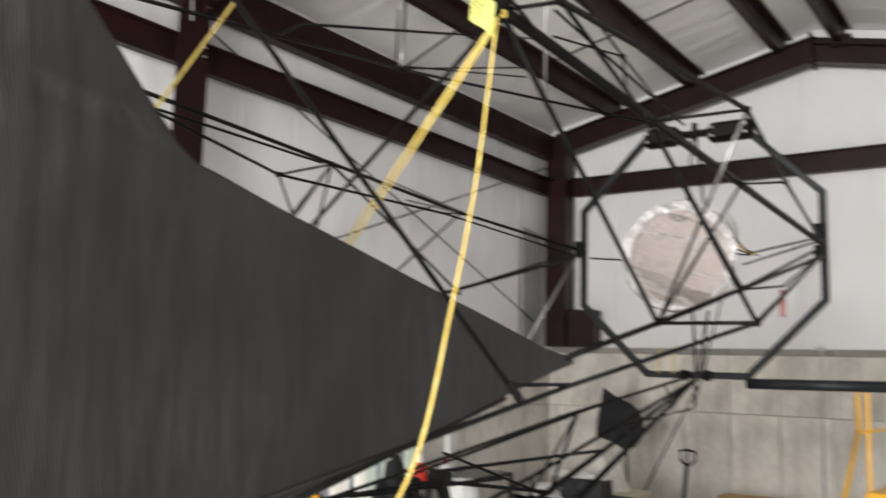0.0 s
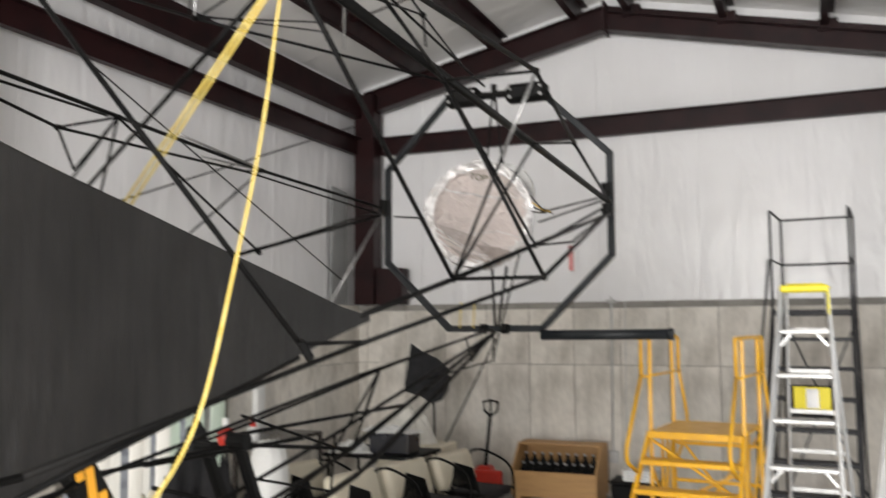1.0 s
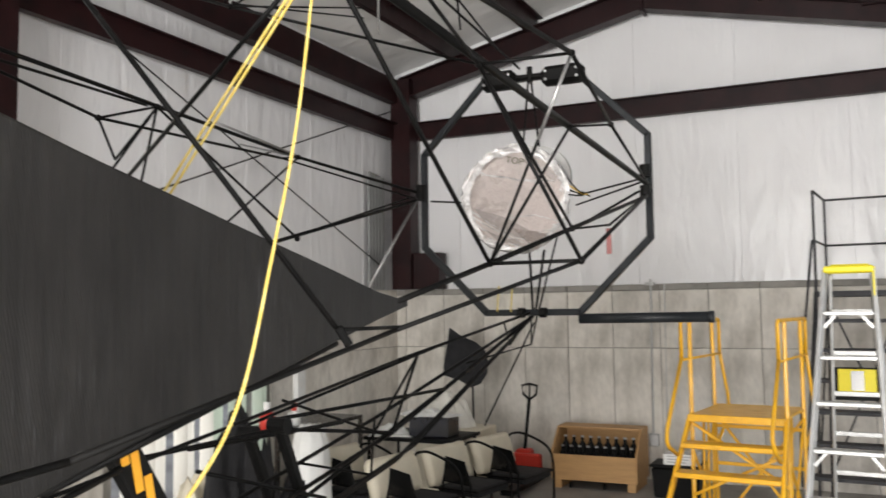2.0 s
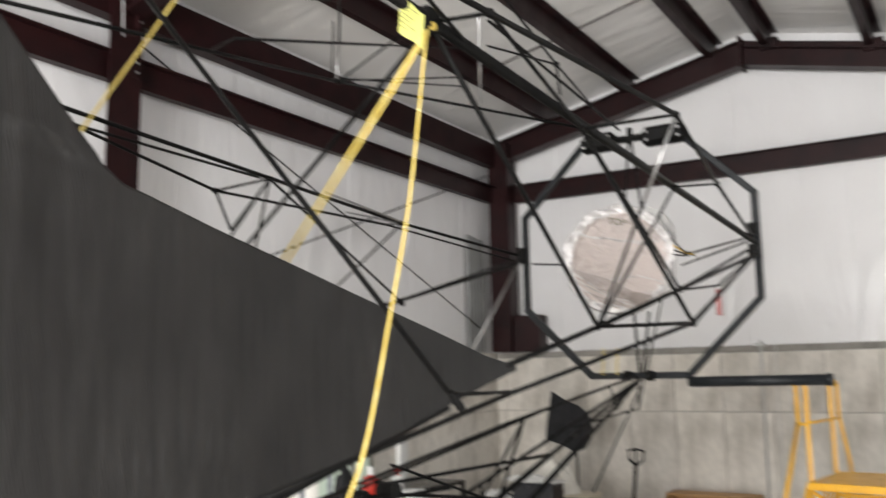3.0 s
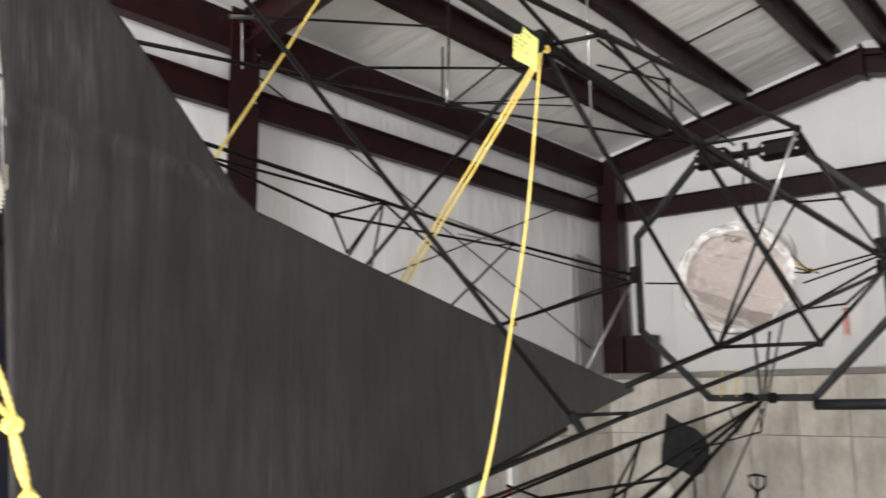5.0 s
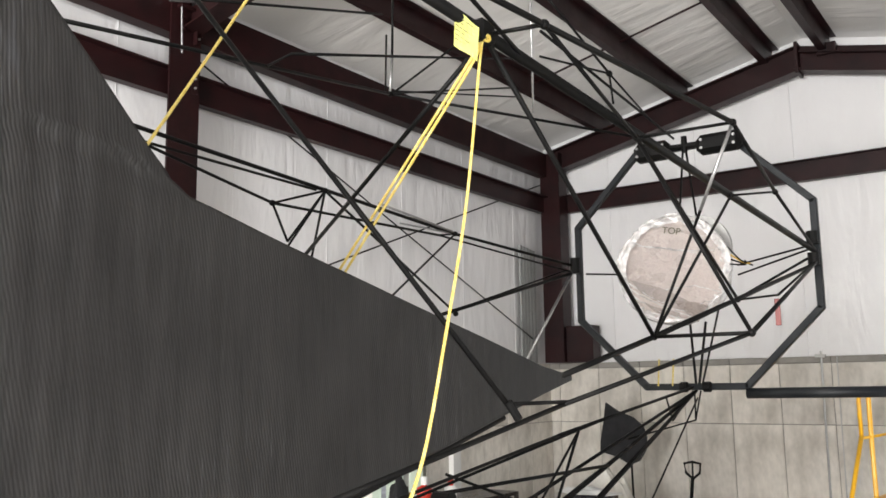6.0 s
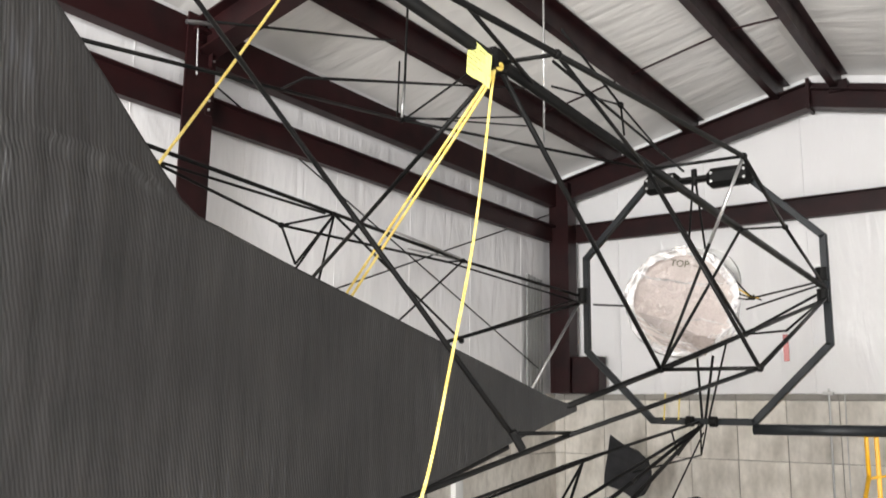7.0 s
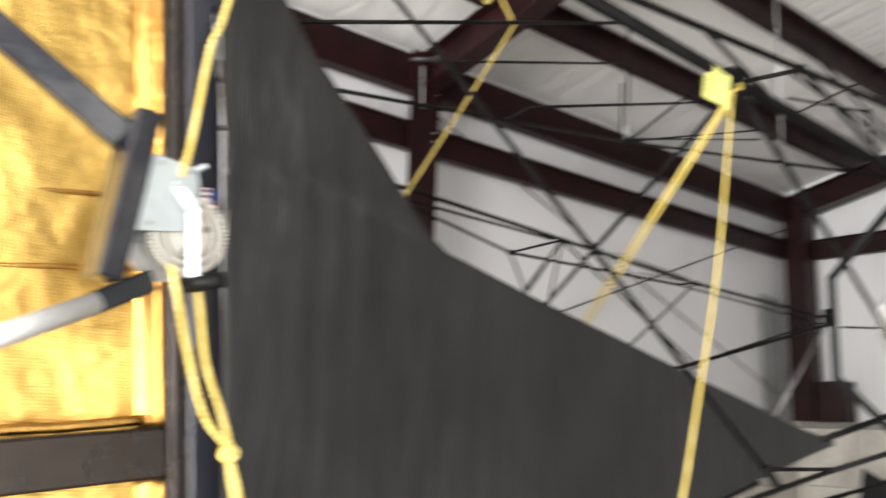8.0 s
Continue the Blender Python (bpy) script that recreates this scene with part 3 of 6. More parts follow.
# ---- the telescope: octagonal upper ring, four lattice masts, mirror box, shroud ----
scope = thing("telescope", "large black truss telescope lying level with an octagonal upper ring", "telescope", at=(-2.2, 0.0, 0.0))
shift = Matrix.Translation((2.2, 0, 0))


TILT = Matrix.Translation((0, 0.5, 2.4)) @ Euler((radians(6.0), 0, 0)).to_matrix().to_4x4() @ Matrix.Translation((0, -0.5, -2.4))


def box_part(name, bm, material, label="", smooth=False):
    """A part of the mirror box, which is tipped up a little with the optical axis."""
    bmesh.ops.transform(bm, matrix=TILT, verts=bm.verts)
    return scope_part(name, bm, material, label, smooth)


def scope_part(name, bm, material, label="", smooth=False, parent=None):
    bmesh.ops.transform(bm, matrix=shift, verts=bm.verts)
    return part(name, bm, material, parent or scope, label, smooth)


RC, RY, FLAT = Vector((-1.80, 5.2, 2.858)), 5.2, 0.735
corner = FLAT / math.cos(math.pi / 8)


def ring_corner(k):
    a = math.pi / 8 + k * math.pi / 4
    return RC + Vector((corner * math.cos(a), 0, corner * math.sin(a)))


for k in range(8):
    a, b = ring_corner(k), ring_corner(k + 1)
    d = (b - a).normalized()
    scope_part("ring_side", bar(a - d * 0.011, b + d * 0.009, 0.040, 0.040, 0.005), RING_BLACK)

# clamp plates at the ring
for c, w, h in (((-1.97, 5.13, 3.575), 0.23, 0.12), ((-1.55, 5.13, 3.565), 0.27, 0.12)):
    bm = bmesh.new()
    add_box(bm, (c[0] - w / 2, c[1] - 0.045, c[2] - h / 2), (c[0] + w / 2, c[1] + 0.045, c[2] + h / 2), 0.028)
    plate = scope_part("clamp_block", bm, BLACK_TUBE, "black drilled clamp block on the ring top")
    for dx in (-0.36, 0.36):
        for dz in (-0.22, 0.2):
            p = Vector((c[0] + dx * w, c[1] - 0.047, c[2] + dz * h))
            scope_part("bolt", tube(p, p + Vector((0, -0.006, 0)), 0.009, 8), RAW_STEEL, parent=plate)
scope_part("clamp_pin", tube((-1.86, 5.13, 3.585), (-1.68, 5.13, 3.575), 0.016), BLACK_TUBE)
scope_part("clamp_pin", tube((-1.765, 5.13, 3.54), (-1.765, 5.13, 3.64), 0.018), BLACK_TUBE)
for z in (2.78, 2.90):
    scope_part("ring_collar", tube((-1.07, 5.12, z), (-1.07, 5.12, z + 0.07), 0.031), BLACK_TUBE)
scope_part("ring_collar", tube((-2.535, 5.14, 2.86), (-2.535, 5.14, 2.96), 0.034), BLACK_TUBE)
for x in (-1.86, -1.72):
    scope_part("ring_collar", tube((x - 0.02, 5.16, 2.122), (x + 0.02, 5.16, 2.122), 0.031), BLACK_TUBE)


def tubes(name, rows, material=BLACK_TUBE):
    for ax, ay, az, bx, by, bz, r in rows:
        scope_part(name, tube((ax, ay, az), (bx, by, bz), r), material, smooth=True)


def joints(points, r=0.02):
    for p in points:
        p = Vector(p)
        bm = bmesh.new()
        v = bmesh.ops.create_icosphere(bm, subdivisions=2, radius=r)["verts"]
        bmesh.ops.scale(bm, vec=(1, 1.25, 1), verts=v)
        bmesh.ops.translate(bm, vec=p, verts=v)
        scope_part("joint", bm, BLACK_TUBE, smooth=True)


# mast nearest the camera: four chords that meet at the ring's side clamp
tubes("mast_tube", [
    (-1.05, 0.52, 3.025, -1.07, 5.16, 2.865, 0.0150),
    (-1.222, 2.36, 2.170, -1.10, 2.81, 2.30, 0.0095),
    (-1.10, 2.81, 2.30, -1.08, 5.16, 2.79, 0.0103),
    (-1.25, 0.55, 1.845, -1.06, 1.04, 1.927, 0.0066),
    (-1.06, 1.04, 1.927, -1.05, 2.05, 2.097, 0.0066),
    (-1.05, 2.05, 2.097, -0.75, 2.70, 2.293, 0.0066),
    (-0.75, 2.70, 2.293, -1.06, 5.14, 2.80, 0.0081),
    (-1.075, 0.47, 3.000, -0.78, 2.75, 2.963, 0.0078),
    (-0.78, 2.75, 2.963, -0.875, 3.60, 2.90, 0.0072),
    (-0.875, 3.60, 2.90, -1.07, 5.14, 2.88, 0.0072),
])
tubes("brace_tube", [
    (-1.05, 1.70, 2.98, -1.10, 2.81, 2.30, 0.0074),
    (-1.05, 2.62, 2.93, -0.75, 2.70, 2.293, 0.0066),
    (-1.10, 2.81, 2.30, -0.75, 2.70, 2.293, 0.0062),
    (-1.10, 2.81, 2.30, -1.05, 3.60, 2.91, 0.0059),
    (-1.05, 2.62, 2.93, -1.10, 3.77, 2.493, 0.0066),
    (-1.10, 3.77, 2.493, -0.93, 3.75, 2.50, 0.0047),
    (-0.78, 2.75, 2.963, -1.05, 2.62, 2.93, 0.0055),
    (-0.875, 3.60, 2.90, -1.05, 3.60, 2.91, 0.0047),
    (-0.93, 3.75, 2.50, -1.07, 5.14, 2.80, 0.0055),
    (-0.91, 1.75, 2.980, -1.05, 1.72, 2.98, 0.0055),
    (-0.91, 1.75, 2.980, -1.05, 2.62, 2.93, 0.0059),
    (-0.951, 1.43, 2.984, -1.045, 1.87, 2.978, 0.0055),
    (-1.72, 1.345, 3.17, -1.04, 1.78, 2.09, 0.0068),
    (-1.72, 1.345, 3.17, -2.00, 1.165, 3.60, 0.0068),
    (-1.13, 1.76, 2.95, -2.10, 2.16, 2.57, 0.0066),
    (-1.04, 1.79, 2.105, -1.05, 2.08, 2.104, 0.0047),
])
tubes("brace_tube", [(-0.78, 2.75, 2.963, -0.908, 2.774, 2.698, 0.0055)], RAW_STEEL)
tubes("brace_tube", [(-0.908, 2.774, 2.698, -1.10, 2.81, 2.30, 0.0052)])
joints([(-1.05, 1.70, 2.98), (-1.10, 2.81, 2.30), (-0.75, 2.70, 2.293), (-1.05, 2.62, 2.93), (-1.05, 3.60, 2.91), (-1.10, 3.77, 2.493), (-0.78, 2.75, 2.963), (-0.875, 3.60, 2.90), (-0.91, 1.75, 2.980)], 0.0125)
scope_part("tube_foot", tube((-1.045, 1.77, 2.11), (-1.03, 1.79, 2.07), 0.0105), BLACK_TUBE)
scope_part("red_tag", box((-0.946, 3.745, 2.375), (-0.924, 3.752, 2.485), 0.002), TAG_RED, "faded red tag hanging from the mast")

# mast over the top of the ring
tubes("mast_tube", [
    (-1.75, 3.30, 3.70, -1.82, 5.10, 3.63, 0.0072),
    (-1.85, 0.98, 3.16, -1.85, 2.35, 3.63, 0.0063),
    (-2.45, 0.50, 3.17, -2.60, 1.52, 3.36, 0.0086),
    (-2.60, 1.52, 3.36, -2.90, 3.67, 3.75, 0.0086),
    (-2.90, 3.67, 3.75, -1.95, 4.95, 3.62, 0.0085),
    (-2.40, 1.92, 3.52, -2.60, 3.23, 3.98, 0.0059),
    (-2.60, 2.61, 3.58, -2.60, 3.73, 3.91, 0.0071),
    (-2.88, 3.67, 3.75, -2.55, 4.45, 3.93, 0.0052),
    (-2.90, 3.68, 3.77, -2.70, 4.70, 3.97, 0.0052),
    (-2.60, 3.73, 3.91, -2.55, 4.60, 4.16, 0.0052),
])
tubes("brace_tube", [
    (-1.705, 3.30, 3.84, -1.696, 3.90, 3.667, 0.0063),
    (-1.696, 3.90, 3.667, -1.80, 4.65, 3.65, 0.0054),
    (-1.696, 3.90, 3.667, -1.681, 3.90, 3.507, 0.0054),
    (-1.812, 3.40, 3.628, -1.696, 3.90, 3.667, 0.0054),
    (-2.90, 3.68, 3.75, -2.55, 3.95, 4.10, 0.0063),
    (-2.752, 2.61, 3.558, -2.60, 2.61, 3.58, 0.0055),
])
tubes("brace_tube", [(-2.90, 3.69, 3.98, -2.90, 3.67, 3.75, 0.0081), (-1.74, 3.20, 4.30, -1.744, 3.20, 3.296, 0.0045)], RAW_STEEL)
tubes("brace_tube", [(-2.90, 3.70, 4.45, -2.90, 3.69, 3.98, 0.0072), (-2.925, 3.67, 4.1, -2.925, 3.66, 3.75, 0.0054)])
joints([(-1.696, 3.90, 3.667), (-2.90, 3.67, 3.75)], 0.016)

# mast on the far side
tubes("mast_tube", [
    (-2.775, 0.50, 3.22, -2.75, 4.07, 3.00, 0.0093),
    (-2.75, 4.07, 3.00, -2.55, 5.16, 2.91, 0.0093),
    (-2.90, 1.80, 3.17, -2.90, 2.80, 2.99, 0.0071),
    (-2.90, 2.80, 2.99, -2.78, 3.95, 2.98, 0.0071),
    (-2.80, 1.60, 3.10, -2.80, 2.98, 3.07, 0.0064),
    (-2.78, 3.95, 2.98, -2.56, 5.14, 2.87, 0.0057),
    (-2.62, 3.68, 2.50, -2.55, 5.12, 2.86, 0.0102),
    (-2.66, 3.92, 2.55, -2.58, 5.10, 2.88, 0.0057),
])
tubes("brace_tube", [
    (-2.75, 2.99, 3.06, -2.90, 2.80, 2.99, 0.0057),
    (-2.75, 2.99, 3.06, -2.80, 2.80, 2.80, 0.0057),
    (-2.75, 2.99, 3.06, -2.80, 2.95, 2.72, 0.0057),
    (-2.90, 2.80, 2.99, -2.80, 2.80, 2.80, 0.0057),
    (-2.75, 2.99, 3.06, -2.66, 3.92, 2.54, 0.0064),
    (-2.75, 4.07, 3.00, -2.75, 3.40, 2.54, 0.0057),
    (-2.75, 4.07, 3.00, -2.78, 3.95, 2.98, 0.0051),
    (-2.80, 2.70, 2.65, -2.75, 2.99, 3.06, 0.0057),
])
# the last two are pale rods that imitate the highlight along the mast
tubes("brace_tube", [(-2.54, 5.14, 2.90, -2.66, 4.66, 2.27, 0.0089), (-2.72, 3.35, 3.055, -2.72, 4.0, 3.0, 0.0065), (-2.74, 3.55, 2.985, -2.75, 4.07, 3.0, 0.005)], RAW_STEEL)
joints([(-2.75, 2.99, 3.06), (-2.90, 2.80, 2.99), (-2.75, 4.07, 3.00), (-2.64, 3.90, 2.53)], 0.015)

# mast under the ring
tubes("mast_tube", [
    (-1.80, 5.14, 2.12, -1.90, 3.63, 1.92, 0.0086),
    (-1.90, 3.63, 1.92, -2.11, 0.54, 1.445, 0.0072),
    (-1.78, 5.14, 2.10, -1.90, 3.57, 1.60, 0.0098),
    (-1.90, 3.57, 1.60, -2.12, 0.54, 0.95, 0.0090),
])
tubes("brace_tube", [
    (-1.80, 5.14, 2.10, -1.88, 5.00, 1.93, 0.0049),
    (-1.88, 5.00, 1.93, -1.90, 4.97, 2.06, 0.0049),
    (-1.79, 5.14, 2.10, -1.80, 5.16, 1.93, 0.0049),
    (-1.80, 5.16, 1.93, -1.90, 4.40, 1.86, 0.0049),
    (-1.80, 5.16, 1.93, -1.76, 5.16, 2.10, 0.0049),
    (-1.76, 5.10, 2.06, -1.84, 4.50, 1.52, 0.0049),
    (-2.05, 2.95, 1.80, -1.90, 3.50, 1.60, 0.0061),
    (-2.0, 2.4, 1.62, -1.95, 3.1, 1.40, 0.0073),
])
tubes("mast_tube", [
    (-1.86, 4.05, 1.755, -2.00, 2.86, 1.74, 0.008),
    (-1.90, 3.57, 1.60, -2.05, 2.86, 1.70, 0.008),
    (-1.88, 4.00, 1.965, -2.20, 2.93, 1.70, 0.007),
    (-1.84, 4.30, 1.835, -2.15, 2.40, 1.15, 0.009),
    (-1.90, 3.57, 1.60, -1.86, 3.75, 1.935, 0.007),
    (-1.95, 3.46, 1.58, -1.86, 3.75, 1.935, 0.006),
    (-2.20, 2.30, 1.66, -1.97, 2.75, 1.71, 0.008),
])
low_a, low_k, low_b = Vector((-1.78, 5.14, 2.10)), Vector((-1.90, 3.57, 1.60)), Vector((-2.12, 0.54, 0.95))
for off in (Vector((0.11, 0, -0.05)), Vector((-0.09, 0, 0.06)), Vector((0.02, 0, -0.12))):
    tubes("mast_tube", [(*low_a, *(low_k + off), 0.0085), (*(low_k + off), *(low_b + off), 0.0082)])
for k in range(9):
    p, q = low_k.lerp(low_b, k / 9), low_k.lerp(low_b, (k + 0.6) / 9)
    u, w = ((0.11, 0, -0.05), (-0.09, 0, 0.06)) if k % 2 else ((-0.09, 0, 0.06), (0.02, 0, -0.12))
    tubes("brace_tube", [(*(p + Vector(u)), *(q + Vector(w)), 0.0055)])
for a, b in (((-2.20, 2.93, 1.665), (-2.20, 3.77, 0.0)), ((-2.00, 2.86, 1.715), (-2.00, 3.70, 0.0))):
    bm = bar(a, b, 0.040, 0.048, 0.010)
    add_tube(bm, Vector(a) + Vector((-0.04, 0, 0)), Vector(a) + Vector((0.04, 0, 0)), 0.032, 12)
    scope_part("prop_arm", bm, BLACK_PLASTIC, "thick black leaning prop arm")
scope_part("cross_tube", tube((-2.35, 2.75, 1.62), (-1.80, 3.0, 1.72), 0.008), BLACK_TUBE)

# counterweight pipe on the ring foot
bm = tube((-1.50, 5.19, 2.083), (-0.735, 5.19, 2.088), 0.030, 14)
add_tube(bm, (-0.75, 5.19, 2.088), (-0.72, 5.19, 2.088), 0.034, 14)
scope_part("rail_pipe", bm, RING_BLACK, "blue-black steel pipe out from the ring foot", True)

# wrapped secondary mirror and its spider
mirror_m = Matrix.Translation((-1.955, 5.38, 2.852)) @ Euler((radians(90), 0, radians(10))).to_matrix().to_4x4()


def wrapped_disc(r, depth, bulge, seed):
    bm = bmesh.new()
    rings, n = [], 56
    for frac, zz in ((0.0, depth), (0.5, depth), (0.8, depth), (0.92, depth * 0.96), (1.0, depth * 0.6), (1.02, 0.0), (0.96, -depth * 0.5), (0.5, -depth * 0.5)):
        row = []
        for k in range(n):
            a = 2 * math.pi * k / n
            w = noise.noise(Vector((math.cos(a) * 4, math.sin(a) * 4, seed + frac * 3)))
            rr = r * frac * (1 + (bulge * w if frac > 0.85 else 0))
            row.append(bm.verts.new((rr * math.cos(a), rr * math.sin(a), zz + (0.012 * w if frac > 0.6 else 0))))
        rings.append(row)
    for q, w in zip(rings[1:], rings[2:]):
        for k in range(n):
            bm.faces.new((q[k], q[(k + 1) % n], w[(k + 1) % n], w[k]))
    bm.faces.new(rings[1])
    bm.faces.new(rings[-1][::-1])
    for v in rings[0]:
        bm.verts.remove(v)
    bmesh.ops.recalc_face_normals(bm, faces=bm.faces)
    return bm


bm = wrapped_disc(0.345, 0.06, 0.05, 1.0)
bmesh.ops.transform(bm, matrix=mirror_m, verts=bm.verts)
disc = scope_part("secondary_mirror", bm, BUBBLE_EDGE, "round secondary mirror wrapped in bubble wrap", True)


def crumpled(r_in, r_out, off, lift, rough, seed, lobes):
    """A ring or disc of loose wrap with sharp wrinkles and an uneven rim."""
    bm = bmesh.new()
    n, m2 = 150, 34
    g = []
    for i in range(m2 + 1):
        row = []
        for k in range(n):
            a = 2 * math.pi * k / n
            edge = 1 + lobes * noise.noise(Vector((math.cos(a) * 2.3, math.sin(a) * 2.3, seed)))
            r = (r_in + (r_out * edge - r_in) * i / m2)
            x, y = off[0] + r * math.cos(a), off[1] + r * math.sin(a)
            w = abs(noise.noise(Vector((x * 16, y * 22, seed)))) + 0.6 * abs(noise.noise(Vector((x * 38, y * 30, seed + 3))))
            t = i / m2
            row.append(bm.verts.new((x, y, lift + rough * (0.5 - w) * (0.35 + t) - 0.03 * max(0.0, t - 0.9) * 10)))
        g.append(row)
    for q, w in zip(g, g[1:]):
        for k in range(n):
            bm.faces.new((q[k], q[(k + 1) % n], w[(k + 1) % n], w[k]))
    if r_in < 0.01:
        bm.faces.new(g[0][::-1])
    bmesh.ops.recalc_face_normals(bm, faces=bm.faces)
    bmesh.ops.transform(bm, matrix=mirror_m, verts=bm.verts)
    return bm


scope_part("wrap_face", crumpled(0.004, 0.325, (0.010, -0.010), 0.076, 0.014, 2.0, 0.05), BUBBLE_FACE, "pinkish grey bubble-wrapped face", True, parent=disc)
scope_part("wrap_rim", crumpled(0.292, 0.352, (-0.004, 0.004), 0.070, 0.055, 6.0, 0.05), BUBBLE_EDGE, "crumpled clear plastic round the rim", True, parent=disc)
# a doubled, darker layer of wrap low on the face and another at its top
for seed, pts in ((31, ((-0.27, -0.055), (-0.08, -0.115), (0.10, -0.215), (0.20, -0.245), (0.10, -0.285), (-0.06, -0.225), (-0.20, -0.145))), (37, ((0.05, 0.235), (0.17, 0.175), (0.25, 0.09), (0.28, 0.12), (0.20, 0.225), (0.10, 0.275))), (41, ((-0.19, -0.205), (0.02, -0.275), (0.04, -0.300), (-0.10, -0.280)))):
    bm = bmesh.new()
    fan = [Vector((x, y, 0.084)) for x, y in pts]
    mid = sum(fan, Vector()) / len(fan)
    hub = bm.verts.new(mid)
    rim = []
    for q, w in zip(fan, fan[1:] + fan[:1]):
        for t in range(6):
            p = q.lerp(w, t / 6)
            rim.append(bm.verts.new(p + Vector((0.008 * noise.noise(p * 30), 0.010 * noise.noise(p * 26 + Vector((seed, 0, 0))), 0.004 * noise.noise(p * 40)))))
    for k in range(len(rim)):
        bm.faces.new((hub, rim[k], rim[(k + 1) % len(rim)]))
    bmesh.ops.recalc_face_normals(bm, faces=bm.faces)
    bmesh.ops.solidify(bm, geom=bm.faces, thickness=0.002)
    bmesh.ops.transform(bm, matrix=mirror_m, verts=bm.verts)
    scope_part("wrap_flap", bm, WRAP_DARK, parent=disc)
# pulled folds of clear film across the face
for k, (x0, y0, x1, y1, sag, r) in enumerate(((-0.27, 0.19, 0.26, 0.10, 0.02, 0.0045), (-0.22, 0.16, 0.24, 0.06, -0.015, 0.003), (-0.30, -0.06, 0.16, -0.30, 0.03, 0.0055), (-0.29, -0.10, 0.12, -0.31, 0.02, 0.004), (-0.27, -0.15, 0.05, -0.32, 0.015, 0.006), (-0.05, -0.13, 0.28, -0.16, -0.03, 0.0035), (0.02, -0.20, 0.27, -0.20, 0.02, 0.003))):
    a, b = Vector((x0, y0, 0.080)), Vector((x1, y1, 0.080))
    path = [a.lerp(b, t / 24) + Vector((0, -sag * math.sin(math.pi * t / 24) + 0.012 * noise.noise(Vector((t * 0.35, k, 0))), 0.004 * noise.noise(Vector((t * 0.8, k, 5))))) for t in range(25)]
    bm = bmesh.new()
    sweep(bm, path, r, 5)
    bmesh.ops.transform(bm, matrix=mirror_m, verts=bm.verts)
    scope_part("wrap_fold", bm, BUBBLE_EDGE, parent=disc)
text = bpy.data.curves.new("top_mark", 'FONT')
text.body, text.size, text.extrude = "TOP", 0.06, 0.001
text.align_x = 'CENTER'
text.materials.append(INK)
mark = new("top_mark", text)
mark.parent = disc
mark.matrix_basis = shift @ mirror_m @ Matrix.Translation((0.0, 0.222, 0.092)) @ Euler((0, 0, radians(-11))).to_matrix().to_4x4()
tagged(mark, "hand-lettered black word on the wrap")
bm = bmesh.new()
add_tube(bm, (-1.955, 5.42, 2.85), (-1.955, 5.62, 2.85), 0.20, 20)
scope_part("mirror_cell", bm, BLACK_TUBE, "black mirror cell behind the wrap")
scope_part("cell_plate", tube((-1.86, 5.53, 3.0), (-1.86, 5.57, 3.0), 0.22, 32), GALV, "grey round plate behind the mirror")
tubes("spider_rod", [
    (-2.50, 5.22, 2.86, -2.30, 5.44, 2.86, 0.006), (-1.10, 5.18, 2.90, -1.58, 5.44, 2.86, 0.006), (-1.10, 5.18, 2.88, -1.58, 5.44, 2.80, 0.006),
    (-1.78, 5.2, 2.14, -1.80, 5.44, 2.52, 0.008), (-1.80, 5.2, 2.14, -1.90, 5.44, 2.52, 0.008), (-1.76, 5.2, 2.14, -1.72, 5.46, 2.60, 0.006),
    (-1.80, 5.2, 3.57, -1.93, 5.44, 3.2, 0.007), (-1.78, 5.2, 3.57, -1.82, 5.44, 3.2, 0.007), (-1.12, 5.2, 2.83, -1.64, 5.40, 2.62, 0.008),
])
for k in range(4):
    path = smooth_path([(-1.66 + 0.012 * k, 5.40, 3.02 - 0.05 * k), (-1.60, 5.37, 2.95 - 0.03 * k), (-1.53 + 0.008 * k, 5.34, 2.875 - 0.010 * k), (-1.455 - 0.015 * k, 5.32, 2.835 + 0.012 * k)], 5)
    bm = bmesh.new()
    sweep(bm, path, 0.005, 5)
    scope_part("wire", bm, BRASS_WIRE if k == 1 else BLACK_TUBE)
for x in (-2.02, -1.93):
    scope_part("yellow_tie", tube((x, 5.16, 2.13), (x + 0.01, 5.17, 2.29), 0.005, 6), ROPE, "thin yellow tie cord")

# ---- shroud: one big sheet of black fluted plastic on the near side ----
top_line = [(0.535, 2.995), (0.62, 2.872), (0.683, 2.782), (0.80, 2.668), (0.90, 2.566), (0.955, 2.508), (1.00, 2.483), (1.20, 2.438), (1.69, 2.331), (2.05, 2.247), (2.25, 2.200), (2.42, 2.174)]
low_line = [(0.535, 1.70), (0.70, 1.735), (0.90, 1.785), (1.17, 1.858), (1.40, 1.915), (1.63, 1.966), (1.85, 2.020), (2.05, 2.071), (2.25, 2.122), (2.42, 2.160)]


def on_line(line, y):
    for (y0, z0), (y1, z1) in zip(line, line[1:]):
        if y <= y1:
            return z0 + (z1 - z0) * (y - y0) / (y1 - y0)
    return line[-1][1]


